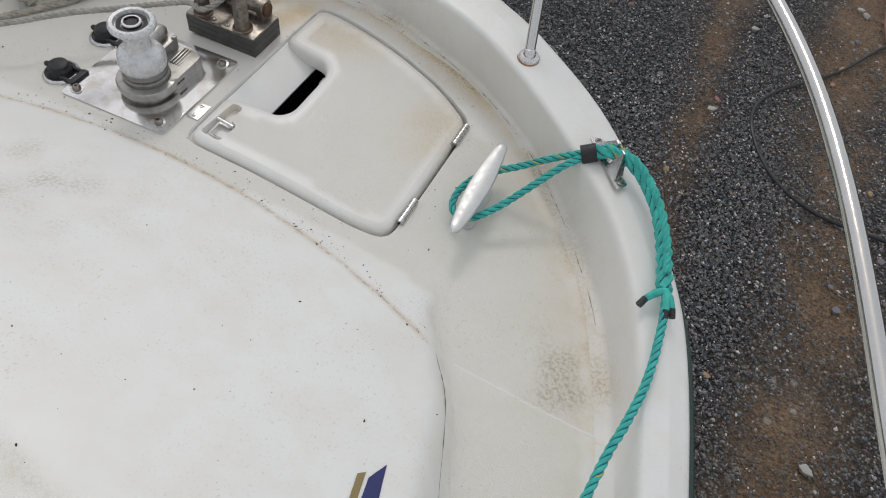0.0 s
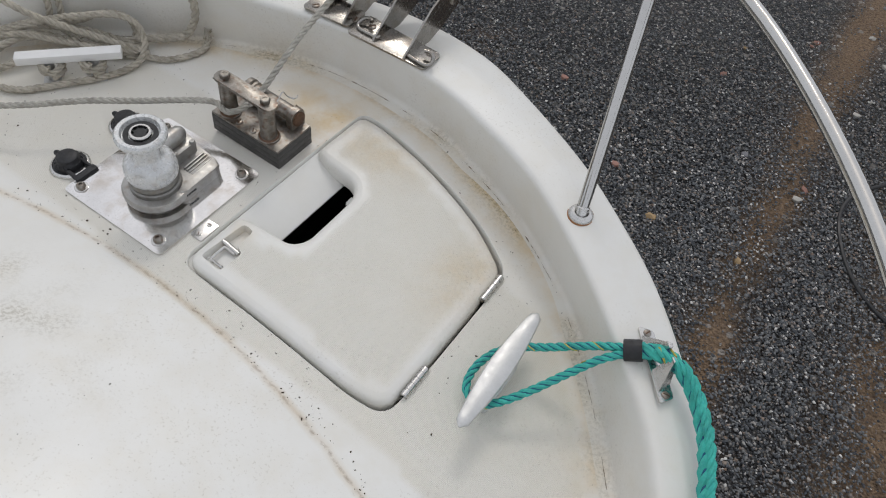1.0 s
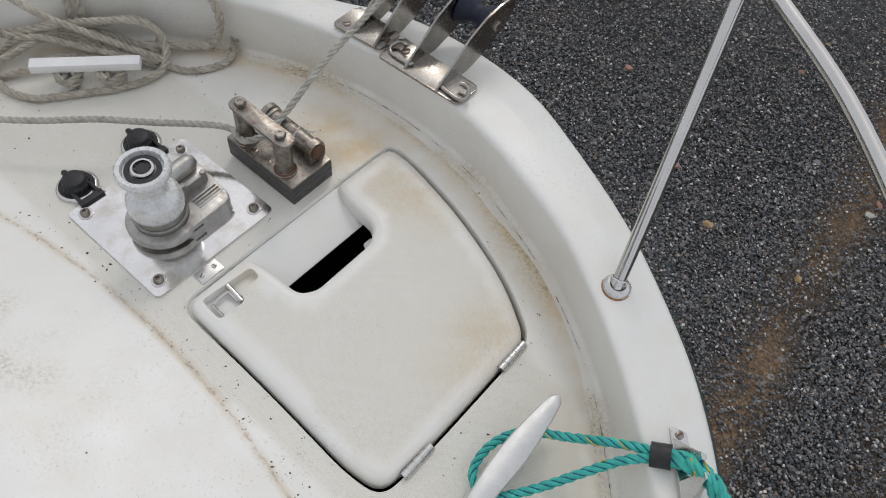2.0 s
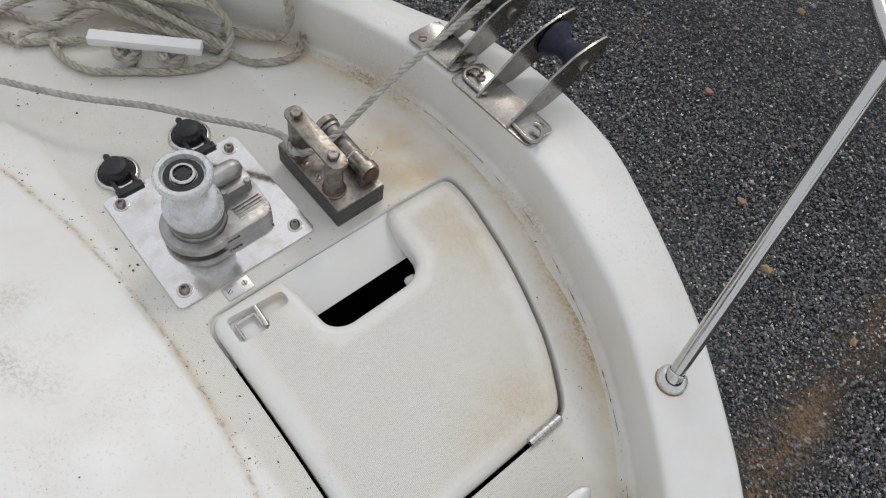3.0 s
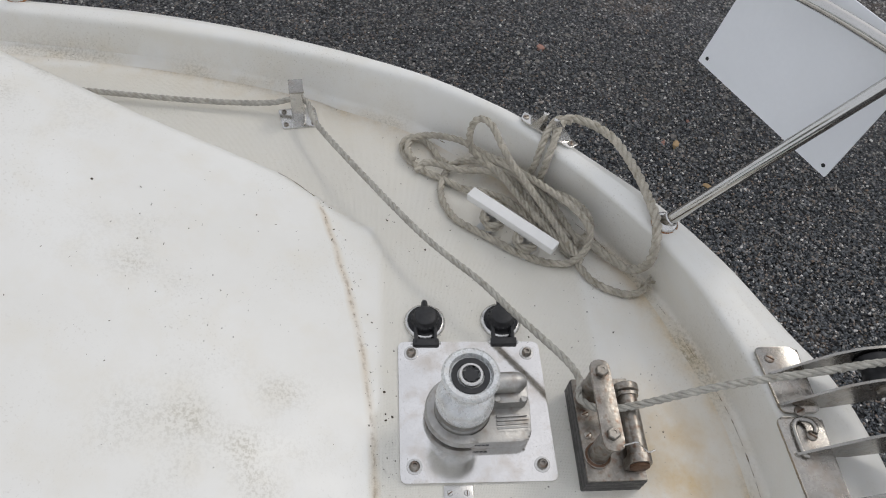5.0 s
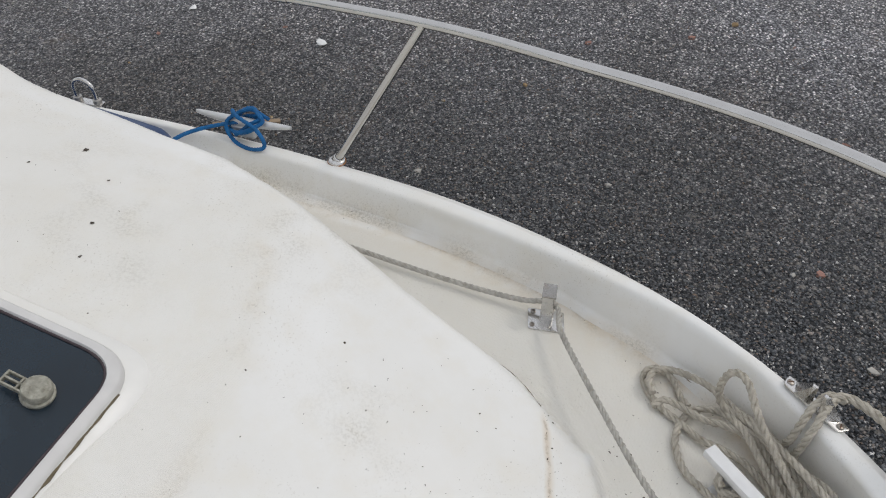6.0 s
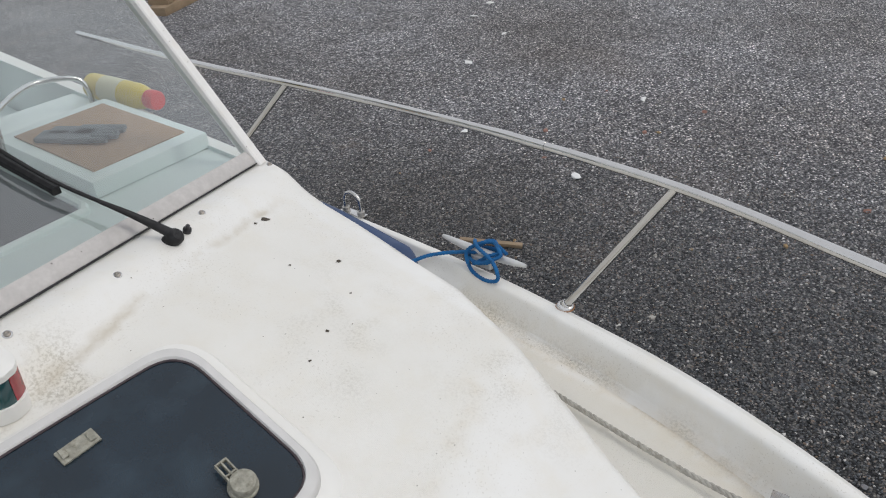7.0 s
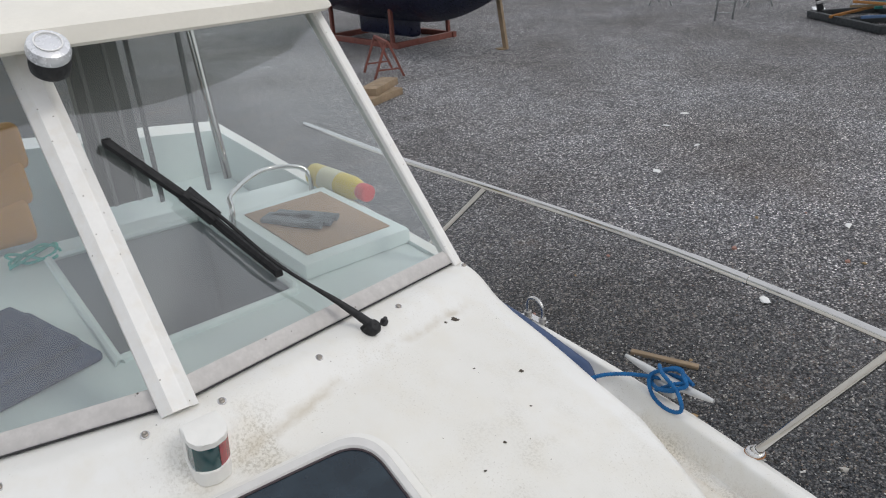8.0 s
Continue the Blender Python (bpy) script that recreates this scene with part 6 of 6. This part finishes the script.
def trestle(x, y, turn, mat, label, w=.9, h=.8):
    t = thing("trestle", label, "trestle", "yard trestles")
    t.matrix_basis = pose(x, y, GROUND, 0, 0, turn)
    part("top_bar", box_bm(w, .06, .06, pose(0, 0, h), .004), mat, t)
    for a in (-1, 1):
        for b in (-1, 1):
            part("leg", box_bm(.045, .045, h * 1.05, pose(a * w * .45, b * .17, h * .5, b * 22, 0, 0), .003), mat, t)
        part("tie", box_bm(.03, .5, .03, pose(a * w * .45, 0, .18), .002), mat, t)


trestle(-7.6, -13.6, 75, REDSTEEL, "rusty red steel trestle on the gravel", .95, .72)
trestle(-18.7, -15.4, 20, GREYMETAL, "pale metal trestle far across the yard", .9, .9)
trestle(-19.8, -13.0, 40, GREYMETAL, "pale metal trestle far across the yard", .9, .9)


def plank(x, y, z, l0, w0, h0, turn, label, mat=TIMBER):
    t = part("timber_plank", box_bm(l0, w0, h0, pose(0, 0, h0 / 2), .006), mat)
    t.matrix_basis = pose(x, y, GROUND + z, 0, 0, turn)
    tagged(t, label, "timber", "stacked timbers")


for x, y, z, tn, words in ((-6.42, -11.75, 0, 24, "weathered timber baulk lying on gravel"), (-6.52, -11.95, .132, 34, "weathered timber baulk resting on another")):
    plank(x, y, z, .95, .34, .13, tn, words)
ladder = thing("aluminium_ladder", "aluminium ladder leaning at a far boat", "ladder")
ladder.matrix_basis = pose(-17.1, -12.2, GROUND, 0, 0, -40)
for x in (-.22, .22):
    part("stile", box_bm(.05, .03, 2.4, pose(x, .35, 1.15, -16, 0, 0), .004), GREYMETAL, ladder)
for k in range(8):
    tube("rung", [(-.22, .05 + .077 * k, .18 + .275 * k), (.22, .05 + .077 * k, .18 + .275 * k)], .016, GREYMETAL, ladder, 8)
skip = thing("steel_frame", "dark steel trailer frame heaped with scrap and pipes", "frame")
skip.matrix_basis = pose(-18.6, -9.0, GROUND, 0, 0, 62)
BLACKST = material("black_steel", (0.015, 0.018, 0.02), 0.6, vary=0.2)
for y in (-.9, .9):
    part("side_beam", box_bm(2.8, .14, .16, pose(0, y, .1), .01), BLACKST, skip)
for x in (-1.35, 0, 1.35):
    part("cross_beam", box_bm(.14, 1.9, .16, pose(x, 0, .1), .01), BLACKST, skip)
part("post", box_bm(.12, .12, 1.3, pose(-1.3, -.9, .8, 20, 0, 0), .01), BLACKST, skip)
SCRAP = [material("scrap_" + n1, c1, .7, vary=.2) for n1, c1 in (("orange", (.3, .13, .03)), ("grey", (.3, .3, .3)), ("blue", (.05, .1, .2)), ("green", (.03, .2, .17)), ("tan", (.25, .18, .1)))]
for k in range(16):
    sc = part("scrap_pipe", box_bm(random.uniform(.6, 1.8), .06, .06, Matrix(), .01), SCRAP[k % 5])
    sc.matrix_basis = skip.matrix_basis @ pose(random.uniform(-1, 1), random.uniform(-.7, .7), .24 + .03 * k, random.uniform(-12, 12), random.uniform(-8, 8), random.uniform(0, 180))
    tagged(sc, "loose scrap pipe heaped on a dark steel frame", "pipe", "scrap on the frame")
b1 = part("board", box_bm(.9, .3, .04, pose(0, 0, .02), .004), PALEHULL)
b1.matrix_basis = pose(-19.7, -11.1, GROUND, 0, 0, 35)
tagged(b1, "white board lying flat on the gravel", "board")
b2 = part("plywood_sheet", box_bm(1.2, 1.0, .018, pose(0, 0, .009), .002), material("plywood", (.42, .33, .23), .7, vary=.12, scale=5))
b2.matrix_basis = pose(-16.1, -7.0, GROUND, 0, 0, 28)
tagged(b2, "pale plywood sheet lying flat on the gravel", "plywood")
stick = part("timber_stick", box_bm(.50, .045, .03, pose(0, 0, .015), .005), TIMBER)
stick.matrix_basis = pose(-3.66, -3.03, GROUND + .004, 0, 0, 115)
tagged(stick, "grey weathered stick lying on gravel", "stick")
BLACKC = material("black_cable", (.012, .012, .013), .5, vary=.2)
cable = thing("electric_cable", "black electric cable snaking over the gravel", "cable")
tube("cable", spline([(3.2, 5.2, GROUND + .02), (2.2, 4.7, GROUND + .02), (1.72, 3.96, GROUND + .02), (1.37, 3.5, GROUND + .022), (1.30, 3.2, GROUND + .02), (1.45, 2.85, GROUND + .02), (1.70, 2.65, GROUND + .02), (2.08, 2.62, GROUND + .02), (3.2, 2.75, GROUND + .02)], 140), .011, BLACKC, cable, 8)
hose = thing("garden_hose", "thin brown hose lying over the gravel", "hose")
tube("hose", spline([(1.95, 5.6, GROUND + .02), (1.97, 4.7, GROUND + .02), (2.09, 4.25, GROUND + .02), (2.16, 3.7, GROUND + .02), (2.4, 3.0, GROUND + .02)], 80), .010, material("brown_hose", (.20, .10, .07), .6, vary=.1), hose, 8)

# ---- loose stones and gravel ----
ico = bmesh.new()
bmesh.ops.create_icosphere(ico, subdivisions=1, radius=1)
ICO_V = np.array([v.co[:] for v in ico.verts])
ICO_F = np.array([[v.index for v in f.verts] for f in ico.faces])
ico.free()
STONES = [material("stone_" + n1, c1, .8, vary=.2, scale=30, bump=.3, bump_scale=120) for n1, c1 in (("pale", (.42, .40, .36)), ("ochre", (.36, .25, .13)), ("pink", (.33, .18, .14)), ("grey", (.17, .17, .18)))]
rng = np.random.default_rng(4)
stone_me = []
for k in range(8):
    v = ICO_V * (1 + .35 * rng.uniform(-1, 1, (12, 1))) * np.array([1, rng.uniform(.6, .9), rng.uniform(.45, .7)])
    me = mesh_of("stone", v, [tuple(int(i) for i in f) for f in ICO_F])
    me.materials.append(STONES[k % 4])
    stone_me.append(me)
NAMES = ["pale rounded stone on dark gravel", "ochre stone lying on dark gravel", "reddish stone lying on dark gravel", "grey stone lying on dark gravel"]
spots2 = [(.55, 1.75), (.75, 1.62), (.62, 1.5)]
for k in range(150):
    if k < 60:
        x, y = rng.uniform(.3, 3.0), rng.uniform(1.0, 5.5)
    elif k < 90:
        x, y = rng.uniform(-3, .6), rng.uniform(1.2, 4.5)
    else:
        x, y = rng.uniform(-7, -1.6), rng.uniform(-5, 2)
    j = int(rng.integers(0, 8))
    ob = new("stone", stone_me[j])
    r = float(rng.uniform(.014, .034))
    ob.matrix_basis = pose(x, y, GROUND + r * .35, 0, 0, float(rng.uniform(0, 360))) @ Matrix.Diagonal((r, r, r, 1))
    tagged(ob, NAMES[j % 4], "stone", "loose stones")


def gravel_chips(name, count, areas, low, high):
    octa = np.array([(1, 0, 0), (-1, 0, 0), (0, 1, 0), (0, -1, 0), (0, 0, 1), (0, 0, -1)], float)
    faces = np.array([(0, 2, 4), (2, 1, 4), (1, 3, 4), (3, 0, 4), (2, 0, 5), (1, 2, 5), (3, 1, 5), (0, 3, 5)])
    px = np.concatenate([rng.normal(b[0], b[1], int(count * b[4])) for b in areas])
    py = np.concatenate([rng.normal(b[2], b[3], int(count * b[4])) for b in areas])
    soil = np.maximum(np.exp(-((px - .98 - .05 * np.sin(py)) / .12) ** 2), 1.1 * np.exp(-((px - 1.86 - .06 * np.sin(py * 1.3)) / .22) ** 2)) * (py > .6)
    soil = soil * (.75 + .5 * np.sin(px * 7 + 2.1 * np.sin(py * 3.1)) * np.sin(py * 4.3))
    stay = rng.random(len(px)) > np.clip(soil * 1.05, 0, .93)
    px, py = px[stay], py[stay]
    count = len(px)
    r = low + (high - low) * rng.beta(1.3, 4.0, count)
    a = rng.uniform(0, 2 * np.pi, count)
    sc = np.stack([r, r * rng.uniform(.5, .95, count), r * rng.uniform(.35, .7, count)], 1)
    v = octa[None] * sc[:, None, :] * rng.uniform(.65, 1.2, (count, 6, 1))
    v = v + rng.uniform(-.25, .25, (count, 6, 3)) * r[:, None, None]
    c, s = np.cos(a)[:, None], np.sin(a)[:, None]
    w = np.stack([v[..., 0] * c - v[..., 1] * s + px[:, None], v[..., 0] * s + v[..., 1] * c + py[:, None], v[..., 2] + GROUND + .014 + (r * .1)[:, None]], -1)
    f = faces[None] + 6 * np.arange(count)[:, None, None]
    me = bpy.data.meshes.new(name)
    me.vertices.add(count * 6)
    me.vertices.foreach_set("co", w.astype(np.float32).ravel())
    me.loops.add(count * 24)
    me.loops.foreach_set("vertex_index", f.astype(np.int32).ravel())
    me.polygons.add(count * 8)
    me.polygons.foreach_set("loop_start", np.arange(0, count * 24, 3, dtype=np.int32))
    me.update(calc_edges=True)
    me.validate()
    return me


def chip_material():
    m = bpy.data.materials.new("gravel_chips")
    m.use_nodes = True
    n, l = m.node_tree.nodes, m.node_tree.links
    b = n["Principled BSDF"]
    b.inputs["Roughness"].default_value = .75
    g = n.new("ShaderNodeNewGeometry")
    r = n.new("ShaderNodeValToRGB")
    stops = [(0, (.036, .040, .046)), (.35, (.088, .096, .105)), (.62, (.155, .162, .168)), (.80, (.225, .223, .216)), (.9, (.21, .15, .11)), (.955, (.40, .385, .36)), (.99, (.66, .64, .61))]
    e = r.color_ramp.elements
    while len(e) < len(stops):
        e.new(.5)
    for k, (p, c) in zip(e, stops):
        k.position, k.color = p, (*c, 1)
    r.color_ramp.interpolation = "LINEAR"
    l.new(g.outputs["Random Per Island"], r.inputs[0])
    l.new(r.outputs[0], b.inputs["Base Color"])
    return m


chips = put_mesh("gravel", gravel_chips("gravel", 230000, [(1.3, 1.0, 2.4, 1.4, .36), (-1.3, 1.1, 2.0, 1.0, .26), (-3.4, 1.7, -.9, 1.9, .38)], .0055, .0175), chip_material())
tagged(chips, "loose dark grey crushed stone chips with pale flecks", "gravel", kind="stuff")
PAPER = material("litter_white", (.72, .72, .7), .7, vary=.1)
for x, y in ((-8.02, -6.08), (-6.84, -5.77), (-5.20, -4.51), (-4.98, -3.06), (-8.48, -6.95), (-9.2, -7.2), (-6.9, -3.4)):
    v = ICO_V * (1 + .6 * rng.uniform(-1, 1, (12, 1))) * np.array([.06, .035, .012])
    s0 = put_mesh("litter", mesh_of("litter", v, [tuple(int(i) for i in f) for f in ICO_F], False), PAPER)
    s0.matrix_basis = pose(x, y, GROUND + .02, 0, 0, float(rng.uniform(0, 360)))
    tagged(s0, "crumpled white scrap of litter on gravel", "litter", "litter in the yard")
